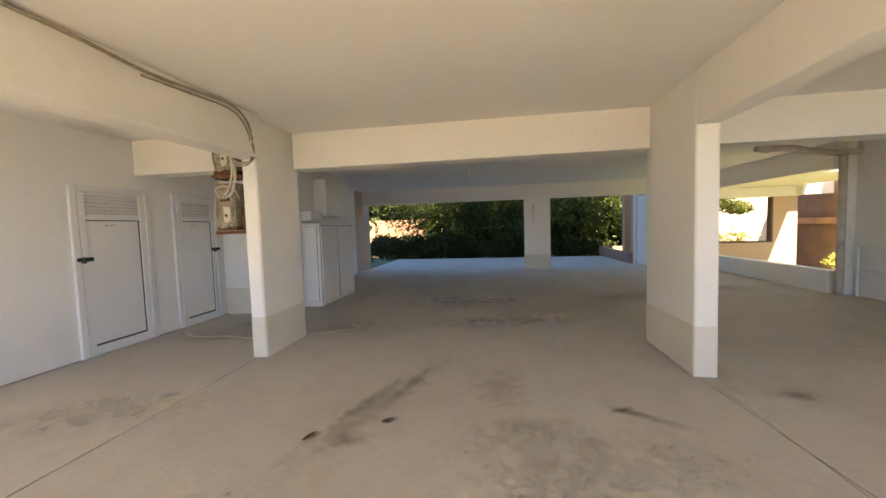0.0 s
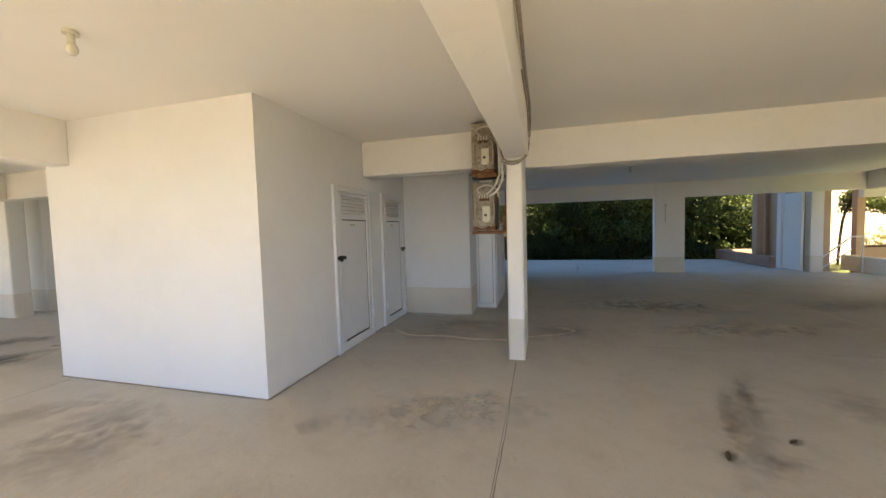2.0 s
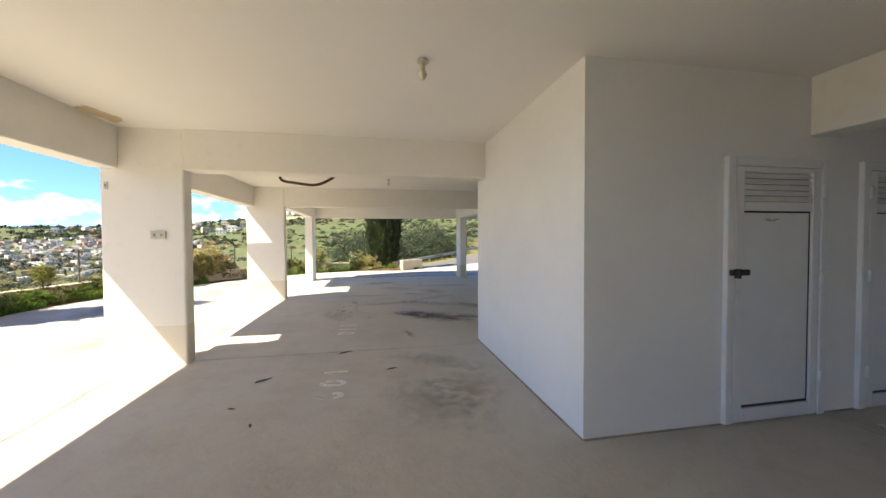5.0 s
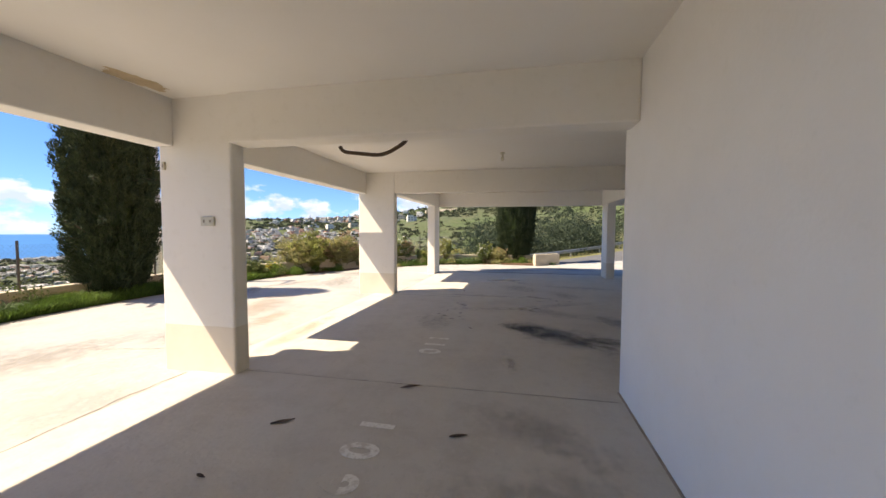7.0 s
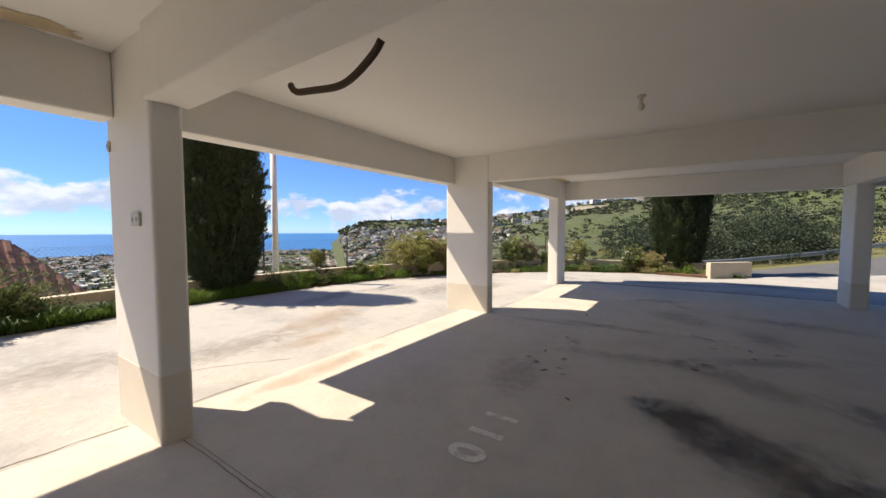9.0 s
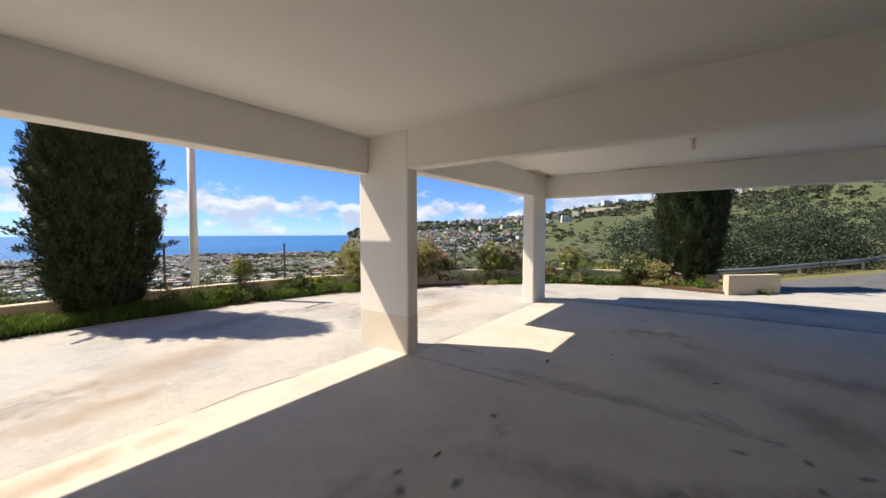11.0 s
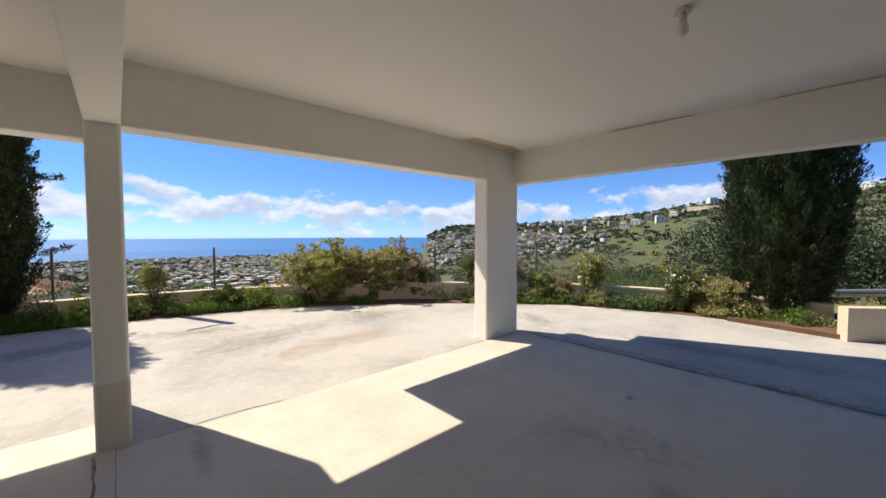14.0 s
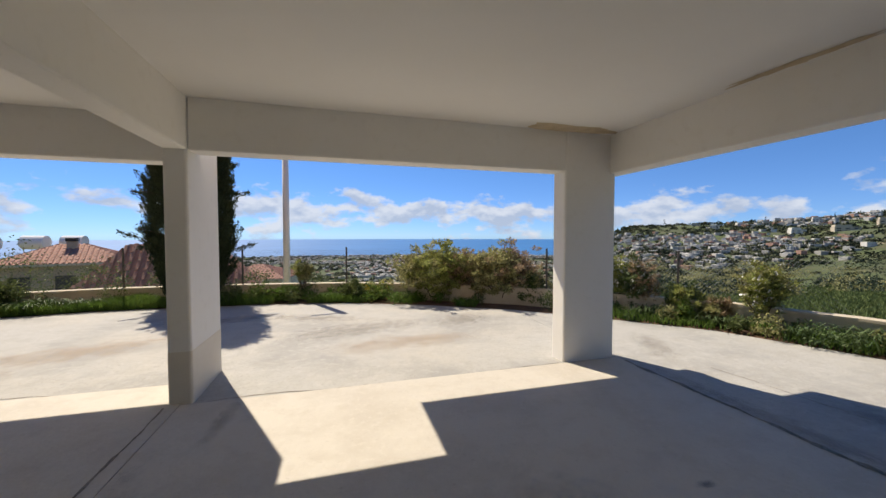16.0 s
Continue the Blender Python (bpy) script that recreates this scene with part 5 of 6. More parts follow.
shrub(-20.15, 0.75, 0.42, 0.28, SHRUB, 28, "low shrub with rusty leaves at the cypress foot", DRY, 4200, 0.05)
shrub(-14.15, -6.15, 0.42, 0.20, YELLOW, 29, "low spurge with yellow flowers", OLIVE, 1800, 0.05, flowers=BLOOM, lift=0.0)
shrub(-13.6, -6.2, 0.45, 0.20, OLIVE, 30, "low dark green leafy plant", None, 1800, 0.06, lift=0.0)
shrub(-12.45, -6.55, 0.24, 0.26, SHRUB, 31, "small bushy tree by the wall", YELLOW, 1200, 0.05, lift=0.42)
shrub(-12.1, -6.4, 0.40, 0.17, OLIVE, 32, "low feathery green plant", GRASS, 1700, 0.05, lift=0.0)
shrub(-11.5, -6.5, 0.30, 0.14, OLIVE, 33, "low leafy weed by the wall", None, 900, 0.06, lift=0.0)
shrub(-6.3, -6.35, 0.50, 0.60, YELLOW, 34, "yellow-green bush by the wall", OLIVE, 3800, 0.06)
shrub(-7.0, -6.4, 0.40, 0.32, OLIVE, 35, "dark green leafy bush by the wall", None, 2400, 0.06, lift=0.0)
shrub(-4.6, -6.4, 0.6, 0.5, OLIVE, 36, "dark green bush by the wall", YELLOW, 2600, 0.06)
for i, (x, y, r, h) in enumerate(((-19.2, -2.45, 0.40, 0.34), (-19.45, -2.05, 0.28, 0.22), (-17.4, -4.5, 0.42, 0.38))):
    shrub(x, y, r, h, (OLIVE, SHRUB, OLIVE, YELLOW)[i % 4], 70 + i, ("dark green", "olive brown", "deep green", "yellow-green")[i % 4] + " bush crowding the boundary wall", (YELLOW, DRY, SHRUB, OLIVE)[i % 4], 2600, 0.055, lift=0.0)
strap_plant(-7.6, -6.35, 0.5, 0.42, 110, GREYGREEN, 41, "dark green strap-leaved clump in the bed")
strap_plant(-8.2, -6.5, 0.45, 0.38, 90, GREYGREEN, 42, "dark green strap-leaved clump in the bed")
strap_plant(-20.0, -0.45, 0.55, 0.45, 130, GREYGREEN, 43, "grey-green strap-leaved clump in the bed")
strap_plant(-19.6, -1.0, 0.40, 0.34, 80, GREYGREEN, 44, "grey-green strap-leaved clump in the bed")
strap_plant(-17.75, -4.2, 0.45, 0.40, 90, GREYGREEN, 45, "dark strap-leaved clump by the wall")
strap_plant(-13.0, -6.3, 0.35, 0.30, 60, GRASS, 46, "bright green strap-leaved clump in the bed")
strap_plant(-18.2, -3.9, 0.40, 0.36, 70, GREYGREEN, 47, "dark strap-leaved clump by the wall")
strap_plant(-18.75, -2.75, 0.50, 0.42, 120, GREYGREEN, 49, "dark strap-leaved clump spilling onto the concrete")
strap_plant(-19.35, -1.85, 0.42, 0.36, 90, GREYGREEN, 50, "dark strap-leaved clump spilling onto the concrete")
strap_plant(-14.9, -5.55, 0.34, 0.34, 70, GRASS, 51, "bright green strap-leaved clump under the shrubs")
strap_plant(-6.9, -6.1, 0.45, 0.42, 90, GREYGREEN, 52, "dark green strap-leaved clump in the bed")
strap_plant(-20.0, 2.95, 0.22, 0.18, 40, GREYGREEN, 48, "small weed at the stub wall foot")

# weeds that spill over the edge of the bed
for mat, seed, sel, label in ((OLIVE, 61, (-20, -4), "dark low weeds along the bed edge"), (GRASS, 62, (-20, -4), "bright low weeds along the bed edge"), (GREYGREEN, 63, (-20, -17), "grey-green weeds along the bed"), (SHRUB, 64, (-20, -16.8), "olive weeds along the bed")):
    rg = np.random.default_rng(seed)
    line = [(p, d) for p, d in along(EDGE, 0.08) if sel[0] <= p.x <= sel[1]]
    cl = []
    for k in range(24 if sel[1] > -10 else 9):
        p, d = line[rg.integers(len(line))]
        o = rg.uniform(0.02, 0.5)
        s = rg.uniform(0.10, 0.26) * (0.7 if p.x < -17 else 1.0)
        cl.append(clump(260, s * 1.2, s * 1.2, s * rg.uniform(0.6, 1.5), int(rg.integers(1e6)), 0.4) + np.array([p.x - d.y * o, p.y + d.x * o, -0.02]))
    tagged(leaf_mesh("weeds", np.concatenate(cl), 0.055, 0.022, mat, up=0.6), label, "weeds", kind="stuff")

# road, rail and hedge bank
def road_rise(p):
    """The road climbs to the north-west; its far edge starts a little below the forecourt."""
    return -0.42 + 0.075 * max(0.0, math.hypot(p[0] + 23.4, p[1] - 0.6))


def near_rise(p):
    return -0.04 + 0.06 * max(0.0, math.hypot(p[0] + 19.9, p[1] - 2.7) - 6)


bm = bmesh.new()
ra = [bm.verts.new((*p, near_rise(p))) for p in ROAD_NEAR]
rb = [bm.verts.new((*p, road_rise(p))) for p in ROAD_FAR]
rc = [bm.verts.new((p[0], p[1], -2.5)) for p in ROAD_NEAR]
rd = [bm.verts.new((p[0], p[1], -2.5)) for p in ROAD_FAR]
for i in range(len(ra) - 1):
    for a, b in ((ra, rb), (rc, ra), (rb, rd)):
        bm.faces.new((a[i], a[i + 1], b[i + 1], b[i]))
tagged(mesh_object("road", bm, ASPHALT), "grey asphalt road climbing past the forecourt", "road", kind="structure")
VERGE = material("grassy_verge", (0.12, 0.125, 0.045), 1.0, vary=((2.0, 0.4, 0.65, (0.22, 0.18, 0.075), 0.9), (9.0, 0.45, 0.7, (0.10, 0.12, 0.04), 0.8)), bump=0.6, bump_scale=15)
bm = bmesh.new()
far2 = offset_line(ROAD_FAR, 1.6)
far3 = offset_line(ROAD_FAR, 6.0)
l1 = [bm.verts.new((*p, road_rise(p) - 0.004)) for p in ROAD_FAR]
l2 = [bm.verts.new((q[0], q[1], road_rise(p) - 0.1)) for p, q in zip(ROAD_FAR, far2)]
l3 = [bm.verts.new((q[0], q[1], road_rise(p) + 0.3)) for p, q in zip(ROAD_FAR, far3)]
for i in range(len(l1) - 1):
    bm.faces.new((l1[i], l1[i + 1], l2[i + 1], l2[i]))
    bm.faces.new((l2[i], l2[i + 1], l3[i + 1], l3[i]))
tagged(mesh_object("verge", bm, VERGE), "dry grassy verge beside the road", "verge", kind="structure")
rail_line = offset_line(ROAD_FAR, 0.9)
rail = thing("guard_rail", rail_line[1][0], rail_line[1][1], 0, "galvanised steel guard rail along the road", "guard rail")
ox, oy = rail_line[1]
prof = ((0.0, 0.20), (0.04, 0.225), (0.04, 0.26), (0.0, 0.29), (0.04, 0.32), (0.04, 0.355), (0.0, 0.38))
v, f = [], []
for p, q in zip(ROAD_FAR, rail_line):
    for a, z in prof:
        v.append((q[0] - ox + a, q[1] - oy, z + road_rise(p)))
for i in range(len(ROAD_FAR) - 1):
    for k in range(len(prof) - 1):
        f.append((i * 7 + k, i * 7 + k + 1, (i + 1) * 7 + k + 1, (i + 1) * 7 + k))
ob = quick("beam_rail", v, f, GALV, rail)
md = ob.modifiers.new("thick", "SOLIDIFY")
md.thickness = 0.006
for p, d in along(rail_line, 2.5):
    if p.y < 30:
        rz = road_rise((p.x, p.y))
        part("post", box(bmesh.new(), p.x - ox - 0.09, p.x - ox - 0.02, p.y - oy - 0.04, p.y - oy + 0.04, rz - 0.1, rz + 0.36), GALV, rail)
HILLBUSH = leafy("grey_green_leaf", (0.034, 0.054, 0.034), (0.066, 0.090, 0.052), spread=0.3, patch=0.8)
cs = []
rng = np.random.default_rng(77)
for p, d in along(ROAD_FAR, 0.55):
    if p.y > 34:
        break
    for k in range(3):
        o = 1.7 + k * 1.3 + rng.uniform(-0.5, 0.6)
        q = (p.x - d.y * o, p.y + d.x * o)
        if rng.uniform() < (0.15 if p.y < 9.5 else 0.8):
            continue
        s = rng.uniform(0.45, 1.25) * (1 + 0.25 * k) * (0.9 + 0.5 * noise.noise(Vector((q[0] * 0.5, q[1] * 0.5, 0))))
        c = clump(int(950 * s), 0.95 * s, 0.95 * s, 0.80 * s, int(rng.integers(1e6)), 0.6)
        cs.append(c + np.array([q[0], q[1], road_rise((p.x, p.y)) - 0.2 + 0.15 * k]))
tagged(leaf_mesh("hedge", np.concatenate(cs), 0.10, 0.055, HILLBUSH, up=0.4), "dense grey-green scrub hedge on the bank above the road", "hedge", kind="stuff")

# trees behind the north opening
cs = []
for i in range(95):
    x, y = rng.uniform(-6.5, 7.0), rng.uniform(17.3, 19.5)
    if x < -2.0 and y < 20 and rng.uniform() < 0.72:
        s, top = 0.55, 0.5
    else:
        s, top = rng.uniform(0.8, 1.3), rng.uniform(0.2, 3.2)
    cs.append(clump(620, s, s, s * 0.9, i + 300, 0.6) + np.array([x, y, top - 0.4]))
for i in range(80):
    cs.append(clump(500, 1.2, 1.0, 1.0, i + 900, 0.6) + np.array([rng.uniform(-6.5, 7.4), rng.uniform(19, 21.5), rng.uniform(1.6, 6.2)]))
for i in range(60):
    cs.append(clump(330, 0.55, 0.42, 0.42, i + 1400, 0.5) + np.array([-6.6 + 0.19 * i, rng.uniform(17.15, 17.6), rng.uniform(-0.25, 0.05)]))
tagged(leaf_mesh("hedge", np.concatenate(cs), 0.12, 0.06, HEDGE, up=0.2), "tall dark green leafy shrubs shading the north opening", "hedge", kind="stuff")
# hedge highlights: a lighter leaf colour stands in for sun speckles
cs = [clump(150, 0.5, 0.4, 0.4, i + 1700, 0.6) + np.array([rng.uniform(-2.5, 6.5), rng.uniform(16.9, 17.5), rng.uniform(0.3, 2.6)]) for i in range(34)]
tagged(leaf_mesh("hedge", np.concatenate(cs), 0.11, 0.055, OLIVE, up=0.5), "lighter green leaves added as sun speckles on the face of the north shrubs", "hedge", kind="stuff")
t = thing("tree", 9.3, 16.6, 0, "broad-leaved green tree beyond the passage opening", "tree")
tube("trunk", [(-0.9, 0.5, -0.3), (-0.85, 0.4, 1.4), (-0.6, 0.2, 2.4), (0.0, 0.1, 3.2)], 0.045, BARK, t)
for i in range(5):
    tube("limb", [(-0.6, 0.2, 2.5), (-0.3 + 0.1 * i, 0.15 * i - 0.2, 2.5), (-0.1 + 0.25 * i, 0.2 * i - 0.4, 1.9 + 0.1 * i)], 0.02, BARK, t)
c = np.concatenate([clump(300, 0.40, 0.40, 0.28, 500 + i) + np.array([rng.uniform(-0.9, 0.75), rng.uniform(-0.7, 0.7), rng.uniform(1.5, 2.9)]) for i in range(16)])
leaf_mesh("crown", c, 0.16, 0.065, OLIVE, t, up=-0.3)
shrub(10.0, 17.6, 0.9, 0.45, SHRUB, 38, "sunlit pale flowering shrub beyond the passage opening", None, 1600, 0.07, flowers=FLOWER)
shrub(7.0, 8.9, 0.42, 0.30, YELLOW, 37, "straggly yellow-green branch beyond the low wall", None, 130, 0.08)


# ---- distance: houses, trees and town ----
VILLA = material("far_white_render", (0.72, 0.69, 0.62), 0.9, vary=((0.3, 0.4, 0.7, (0.60, 0.56, 0.48), 0.7),))
SAND = material("far_sand_render", (0.55, 0.47, 0.36), 0.9, vary=((0.3, 0.4, 0.7, (0.46, 0.38, 0.28), 0.7),))
PANE = material("dark_window_pane", (0.05, 0.06, 0.07), 0.25)
TILE = material("red_roof_tile", (0.42, 0.22, 0.165), 0.85, vary=((2.0, 0.4, 0.65, (0.34, 0.17, 0.125), 0.8), (14.0, 0.5, 0.7, (0.52, 0.27, 0.19), 0.7)))


def spot(az, r):
    x, y = -13 + r * math.cos(radians(az)), 1 + r * math.sin(radians(az))
    return x, y, ground_z(x, y)


def range_for(az, el, lo=110, hi=418):
    """How far out the ground is seen at the elevation el in the direction az."""
    best = min((abs(math.degrees(math.atan2(spot(az, r)[2] - 1.45, r)) - el), r) for r in np.linspace(lo, hi, 60))
    return float(best[1])


def villa(az, el, w, d, h, mat, label, storeys=2, bays=3):
    r = range_for(az, el)
    x, y, z = spot(az, r)
    t = thing("villa", x, y, z, label, "house", "villas on the hillside")
    t.rotation_euler = (0, 0, radians(az + 90 + RNG.uniform(-25, 25)))
    part("wall", box(bmesh.new(), -w / 2, w / 2, -d / 2, d / 2, -2.5, h), mat, t)
    part("roof", box(bmesh.new(), -w / 2 - 0.15, w / 2 + 0.15, -d / 2 - 0.15, d / 2 + 0.15, h, h + 0.25), mat, t)
    part("upper_wall", box(bmesh.new(), -w / 2 + w * 0.35, w / 2 - 0.2, -d / 2 + 0.6, d / 2, h + 0.25, h + 1.4), mat, t)
    for s in range(storeys):
        for b in range(bays):
            u = -w / 2 + (b + 0.5) * w / bays
            z0 = h * (s + 0.25) / storeys
            for q, f in ((-d / 2, -1), (d / 2, 1)):
                part("window", box(bmesh.new(), u - w * 0.09, u + w * 0.09, q + 0.04 * f - 0.03, q + 0.04 * f + 0.03, z0, z0 + h * 0.42 / storeys), PANE, t)
    return t


for k, (az, el, w, h) in enumerate(((-157, 1.1, 7, 3.0), (-158.6, 0.9, 6, 2.6), (-160.2, 1.2, 8, 3.0), (-161.5, 1.9, 6, 2.8), (-163, 1.6, 7, 3.2), (-164.5, 2.3, 6, 2.6), (-159.3, 2.0, 6, 2.8), (-162.2, 2.7, 6, 2.6), (-156.2, 2.0, 5, 2.6), (-165.8, 2.7, 6, 2.6), (-168.6, 3.9, 9, 3.2), (-170.5, 4.2, 8, 3.0), (-154.2, 0.5, 10, 2.4), (-150.5, 0.2, 7, 2.4), (-152, 1.5, 5, 2.2), (-148, 1.2, 5, 2.0), (-145.5, 1.1, 6, 2.0), (-143, 1.0, 5, 2.2), (-141, 1.1, 6, 2.0), (178.5, 4.6, 7, 3.4), (176.6, 4.8, 8, 3.0), (174.8, 5.1, 7, 2.8), (171.0, 5.6, 8, 2.8), (167.5, 6.0, 8, 3.0), (-174.5, 4.0, 6, 2.4))):
    villa(az, el, w, w * 0.75, h, VILLA if k % 3 else SAND, "pale flat-roofed villa with dark windows on the hillside")
r = range_for(-168, 3.0)
x, y, z = spot(-168, r)
t = tagged(mesh_object("retaining_wall", box(bmesh.new(), -17, 17, -0.3, 0.3, -4, 3.4, 0.05), SAND), "long pale retaining wall on the hillside", "wall")
t.matrix_basis = pose(x, y, z, 0, 0, -108)

# scattered small houses and dark trees, too many to count
tv, tf, rv, rf = [], [], [], []


def add_block(vs, fs, x, y, z, w, d, h, turn):
    c, s = math.cos(turn), math.sin(turn)
    o = len(vs)
    for zz in (z - 2, z + h):
        for u, v in ((-w, -d), (w, -d), (w, d), (-w, d)):
            vs.append((x + (u * c - v * s) / 2, y + (u * s + v * c) / 2, zz))
    fs += [(o, o + 1, o + 5, o + 4), (o + 1, o + 2, o + 6, o + 5), (o + 2, o + 3, o + 7, o + 6), (o + 3, o, o + 4, o + 7), (o + 4, o + 5, o + 6, o + 7)]


rng = np.random.default_rng(99)
for i in range(9600):
    if i < 7200:
        az, r = rng.uniform(-131, -50), 90 + 690 * rng.uniform(0, 1) ** 0.75
    else:
        az, r = rng.uniform(-156, -126), rng.uniform(150, 425)
    x, y, z = spot(az, r)
    if noise.noise(Vector((x * 0.009, y * 0.009, 7.7))) + 0.12 * rng.normal() < (-0.10 if i < 7200 else 0.06) or z < SEA + 1:
        continue
    s = rng.uniform(1.4, 3.3) * (0.62 + r / 800)
    vs, fs = (rv, rf) if rng.uniform() < 0.16 else (tv, tf)
    add_block(vs, fs, x, y, z, s, s * rng.uniform(0.6, 1.3), s * rng.uniform(0.35, 0.6), rng.uniform(0, 3.14))
TOWN = material("far_town_render", (0.50, 0.475, 0.43), 0.9, spread=0.35)
tagged(quick("town_houses", tv, tf, TOWN), "pale little houses of the town on the plain", "houses", kind="stuff")
tagged(quick("town_houses", rv, rf, material("far_terracotta", (0.40, 0.23, 0.17), 0.9, spread=0.25)), "terracotta coloured little houses of the town", "houses", kind="stuff")

def far_crowns(name, places, mat, label, category, each=44):
    """Uneven crowns of small leaf clumps, one for each place (x, y, z, size, tallness)."""
    p = np.repeat(np.array(places), each, 0)
    d = rng.normal(size=(len(p), 3))
    d /= np.linalg.norm(d, axis=1)[:, None]
    d[:, 2] = np.abs(d[:, 2]) * 1.1 - 0.1
    r = rng.uniform(0.45, 1.12, len(p))
    taper = np.where(p[:, 4] > 2, 1 - 0.55 * np.clip(d[:, 2], 0, 1), 1.0)
    c = p[:, :3] + d * (r * p[:, 3])[:, None] * np.stack([taper, taper, p[:, 4] * 1.3], 1)
    return tagged(leaf_mesh(name, c, p[:, 3] * 0.55, p[:, 3] * 0.36, mat, up=0.2), label, category, kind="stuff")


FARTREE = material("far_dark_foliage", (0.040, 0.054, 0.028), 1.0, vary=((0.05, 0.4, 0.65, (0.080, 0.088, 0.046), 0.9),), spread=0.5)
pl = []
for i in range(14000):
    if i < 7100:
        az, r = rng.uniform(-131, -50), 70 + 720 * rng.uniform(0, 1) ** 0.8
    else:
        az, r = rng.uniform(-200, -126), rng.uniform(120, 428)
    x, y, z = spot(az, r)
    if noise.noise(Vector((x * 0.013, y * 0.013, 2.2))) + 0.25 * rng.normal() < (-0.08 if i < 7100 else 0.05) or z < SEA + 1:
        continue
    tall = 2.6 if rng.uniform() < 0.04 and r > 230 else rng.uniform(0.35, 0.75)
    s = rng.uniform(0.7, 2.3) * (0.7 + r / 600) * (0.6 if tall > 2 else 1)
    pl.append((x, y, z - 0.2, s, tall))
far_crowns("far_trees", pl, FARTREE, "dark trees and scrub scattered over the far slopes", "trees")

# dark leaf core added to fill the hedge with shade and block north sky
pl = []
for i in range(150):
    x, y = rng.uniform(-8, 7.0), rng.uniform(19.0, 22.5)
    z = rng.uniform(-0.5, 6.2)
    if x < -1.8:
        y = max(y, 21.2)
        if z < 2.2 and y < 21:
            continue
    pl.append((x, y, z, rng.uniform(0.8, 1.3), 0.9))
far_crowns("hedge_shade_core", pl, HEDGE, "dark leaf core added for deep shade inside the tall north shrubs", "hedge", 160)

# scrub on the nearer slope, leaf by leaf
cs, cy, cg = [], [], []
for i in range(300):
    az, r = rng.uniform(-183, -134), 24 + 130 * rng.uniform(0, 1) ** 1.3
    x, y, z = spot(az, r)
    keep = noise.noise(Vector((x * 0.04, y * 0.04, 5.5)))
    if keep < 0.2 and r < 95 and rng.uniform() < 0.94:
        continue
    s = rng.uniform(0.7, 1.8) * (0.8 + r / 110)
    c = clump(230, s, s, s * 0.55, int(rng.integers(1e6)), 0.7) + np.array([x, y, z - 0.2])
    (cy if rng.uniform() < 0.10 and az < -160 else cg if rng.uniform() < 0.35 else cs).append(c)
tagged(leaf_mesh("scrub", np.concatenate(cs), 0.42, 0.24, HILLBUSH, up=0.3), "grey-green scrub on the slope below the wall", "scrub", kind="stuff")
tagged(leaf_mesh("scrub", np.concatenate(cg), 0.42, 0.24, SHRUB, up=0.3), "brownish scrub on the slope below the wall", "scrub", kind="stuff")
tagged(leaf_mesh("scrub", np.concatenate(cy), 0.40, 0.25, leafy("gorse_bloom", (0.50, 0.36, 0.03), (0.26, 0.25, 0.05)), up=0.3), "yellow flowering gorse on the slope", "scrub", kind="stuff")
# low growth on the field
fv, ff = [], []
for i in range(42000):
    az, r = rng.uniform(-184, -136), 22 + 95 * rng.uniform(0, 1) ** 1.2
    x, y, z = spot(az, r)
    h, w, a = rng.uniform(0.08, 0.34) * (0.6 + r / 90), rng.uniform(0.05, 0.16) * (0.6 + r / 60), rng.uniform(0, 3.14)
    o = len(fv)
    c, s = math.cos(a) * w, math.sin(a) * w
    fv += [(x - c, y - s, z - 0.05), (x + c, y + s, z - 0.05), (x + c * 0.3 + rng.normal(0, 0.05), y + s * 0.3, z + h)]
    ff.append((o, o + 1, o + 2))
tagged(quick("field_grass", fv, ff, OLIVE), "green grass of the field below the wall", "grass", kind="stuff")
# bushes just behind the south wall
cs = []
for x, y, s in ((-11.0, -8.6, 0.55), (-12.6, -8.4, 0.5), (-13.3, -8.2, 0.42), (-9.0, -8.6, 0.6), (-7.4, -8.8, 0.7), (-5.5, -9.0, 0.9), (-14.4, -8.0, 0.35), (-4.0, -9.3, 1.0)):
    cs.append(clump(900, s, s, s, int(s * 1000 + x * 10) & 1023, 0.6) + np.array([x, y, -0.5]))
tagged(leaf_mesh("bushes", np.concatenate(cs), 0.07, 0.035, OLIVE, up=0.3), "olive green bushes behind the boundary wall", "bushes", kind="stuff")


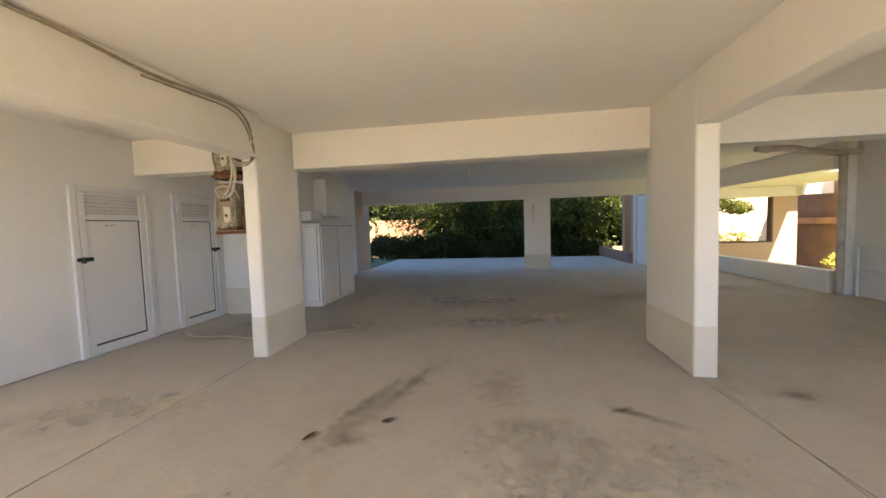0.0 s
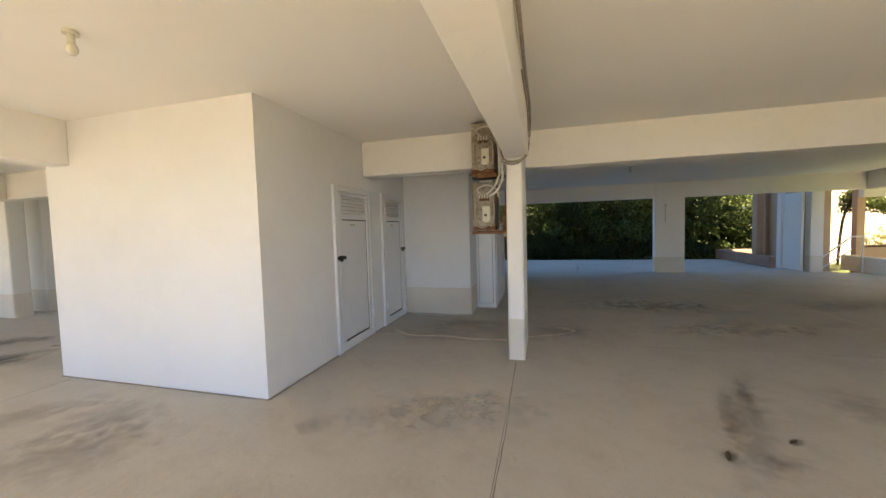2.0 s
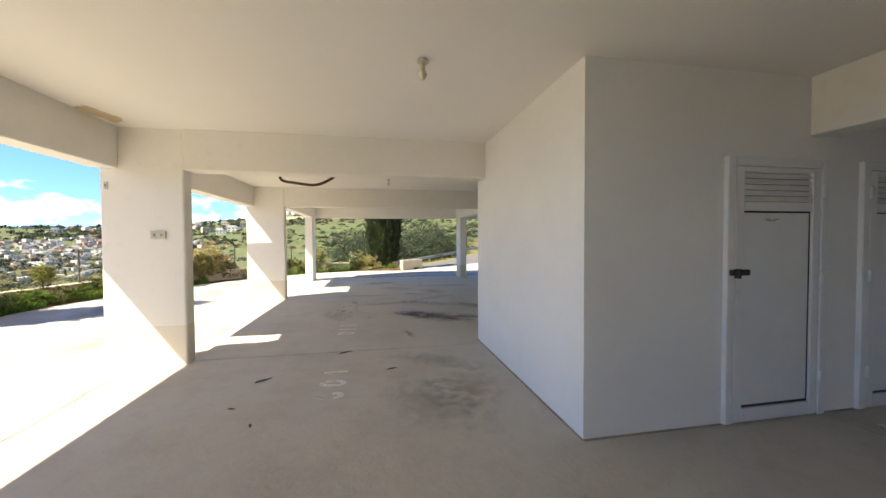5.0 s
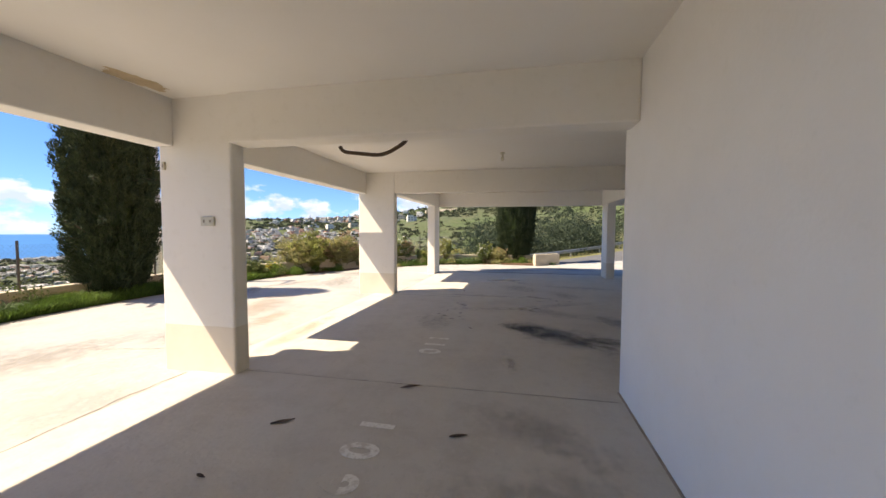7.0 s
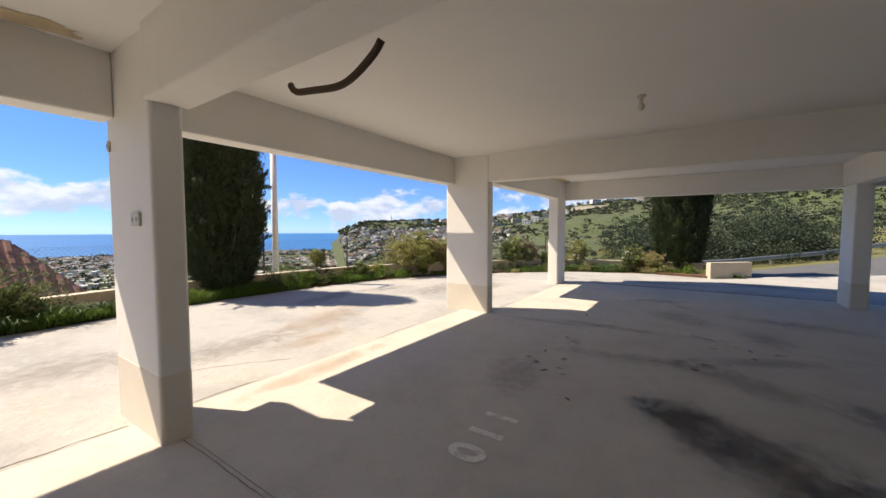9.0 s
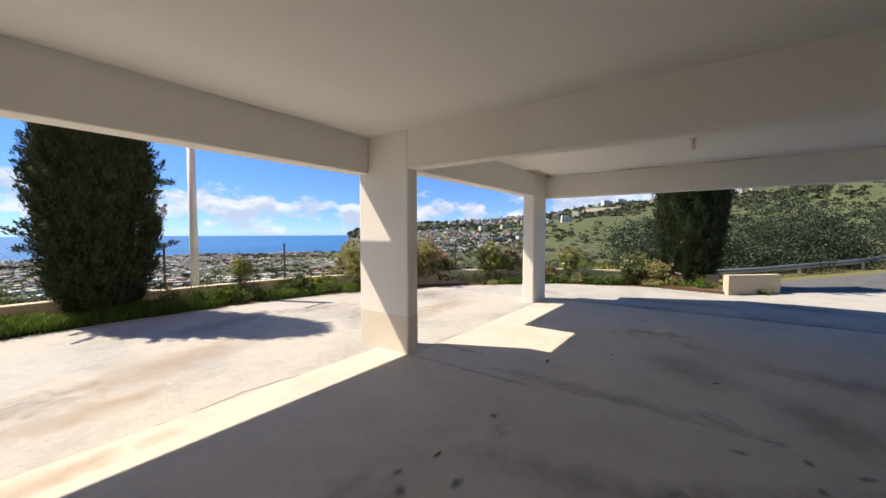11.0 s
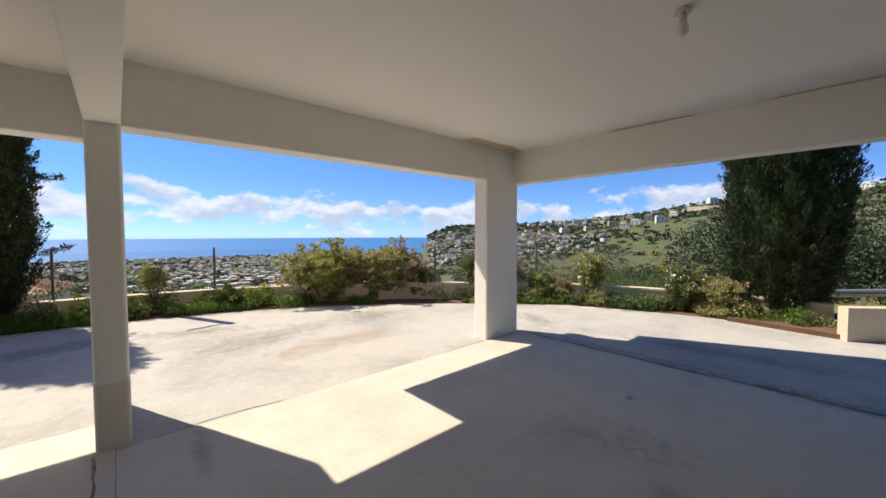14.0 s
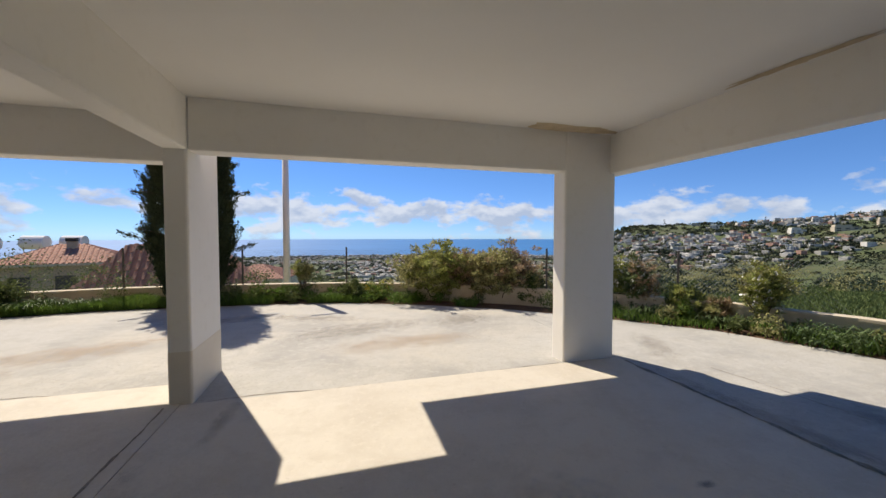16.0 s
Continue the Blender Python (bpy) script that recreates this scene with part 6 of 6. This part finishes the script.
def tiled_house(x, y, z, w, d, h, rise, turn, wall_mat, label, chimney=False):
    """A house with a hipped roof of red tiles laid in rows."""
    t = thing("house", x, y, z, label, "house", "houses below the wall")
    t.rotation_euler = (0, 0, radians(turn))
    part("wall", box(bmesh.new(), -w / 2, w / 2, -d / 2, d / 2, -4, h), wall_mat, t)
    part("fascia", box(bmesh.new(), -w / 2 - 0.45, w / 2 + 0.45, -d / 2 - 0.45, d / 2 + 0.45, h - 0.02, h + 0.14, 0.01), VILLA, t)
    W, D = w / 2 + 0.5, d / 2 + 0.5
    k = max(W - D, 0.01)
    tops = [Vector((-k, 0, h + 0.14 + rise)), Vector((k, 0, h + 0.14 + rise))]
    cor = [Vector((-W, -D, h + 0.14)), Vector((W, -D, h + 0.14)), Vector((W, D, h + 0.14)), Vector((-W, D, h + 0.14))]
    bm = bmesh.new()
    c = [bm.verts.new(p) for p in cor]
    a, b = [bm.verts.new(p) for p in tops]
    for f in ((c[0], c[1], b, a), (c[1], c[2], b), (c[2], c[3], a, b), (c[3], c[0], a)):
        bm.faces.new(f)
    roof = part("roof", bm, TILE, t)
    rows, fcs = [], []
    for p0, p1, q0, q1 in ((cor[0], cor[1], tops[0], tops[1]), (cor[1], cor[2], tops[1], tops[1]), (cor[2], cor[3], tops[1], tops[0]), (cor[3], cor[0], tops[0], tops[0])):
        n = int((p1 - p0).length / 0.30)
        up_v = ((q0 + q1) / 2 - (p0 + p1) / 2)
        nrm = (p1 - p0).cross(up_v).normalized()
        run = (p1 - p0).normalized()
        ln = (p1 - p0).length
        a0, a1 = (q0 - p0).dot(run), (q1 - p0).dot(run)
        for i in range(n + 1):
            s = (i + 0.5) / (n + 1) * ln
            k1 = 1.0
            if s < a0:
                k1 = s / a0
            elif s > a1:
                k1 = (ln - s) / max(ln - a1, 1e-6)
            base, top = p0 + run * s, p0 + run * s + up_v * k1
            m = max(1, int((top - base).length / 0.42))
            for j in range(m):
                u0, u1 = base.lerp(top, j / m), base.lerp(top, (j + 1) / m)
                o = len(rows)
                for pt, lift in ((u0, 0.075), (u1, 0.045)):
                    rows += [tuple(pt - run * 0.09), tuple(pt + nrm * lift - run * 0.05), tuple(pt + nrm * lift + run * 0.05), tuple(pt + run * 0.09)]
                fcs += [(o, o + 1, o + 5, o + 4), (o + 1, o + 2, o + 6, o + 5), (o + 2, o + 3, o + 7, o + 6), (o, o + 3, o + 2, o + 1)]
    tagged(quick("roof_tiles", rows, fcs, TILE, roof), kind="stuff")
    for sgn in (-1, 1):
        for b in range(3):
            u = -w / 2 + (b + 0.5) * w / 3
            part("window", box(bmesh.new(), u - 0.5, u + 0.5, sgn * d / 2 - 0.04, sgn * d / 2 + 0.04, h - 1.9, h - 0.7), PANE, t)
    if chimney:
        ch = part("chimney", box(bmesh.new(), -0.35, 0.2, 0.3, 0.85, h + rise * 0.5, h + rise + 0.35, 0.02), wall_mat, t)
        part("chimney_cap", box(bmesh.new(), -0.4, 0.25, 0.25, 0.9, h + rise + 0.35, h + rise + 0.6, 0.02), DARK, ch)
    return t


def tank(x, y, z):
    t = thing("water_tank", x, y, z, "white cylindrical roof water tank on a steel stand", "tank", "roof tanks")
    part("drum", rod(bmesh.new(), (-0.75, 0, 1.1), (0.75, 0, 1.1), 0.55, seg=20), PAINT, t, smooth=False)
    for dx in (-0.5, 0.5):
        for dy in (-0.4, 0.4):
            part("leg", rod(bmesh.new(), (dx, dy, -0.8), (dx, dy, 1.0), 0.03, seg=6), GALV, t)


tiled_house(5.4, -30.5, -3.9, 6.4, 5.0, 3.4, 1.25, 20, SAND, "house with a hipped red tile roof below the wall", True)
tiled_house(-6.4, -15.9, -5.6, 7.4, 4.2, 3.4, 3.2, 4, SAND, "house with a steep red tile roof below the wall")
tiled_house(-6.0, -36.0, -6.4, 5.6, 5.0, 3.9, 1.1, -10, VILLA, "white house with a red tile roof further down")
for q in ((8.4, -36.0, -0.15), (10.4, -35.0, -0.15), (12.6, -33.6, -0.2), (-0.5, -38.0, -1.2)):
    tank(*q)
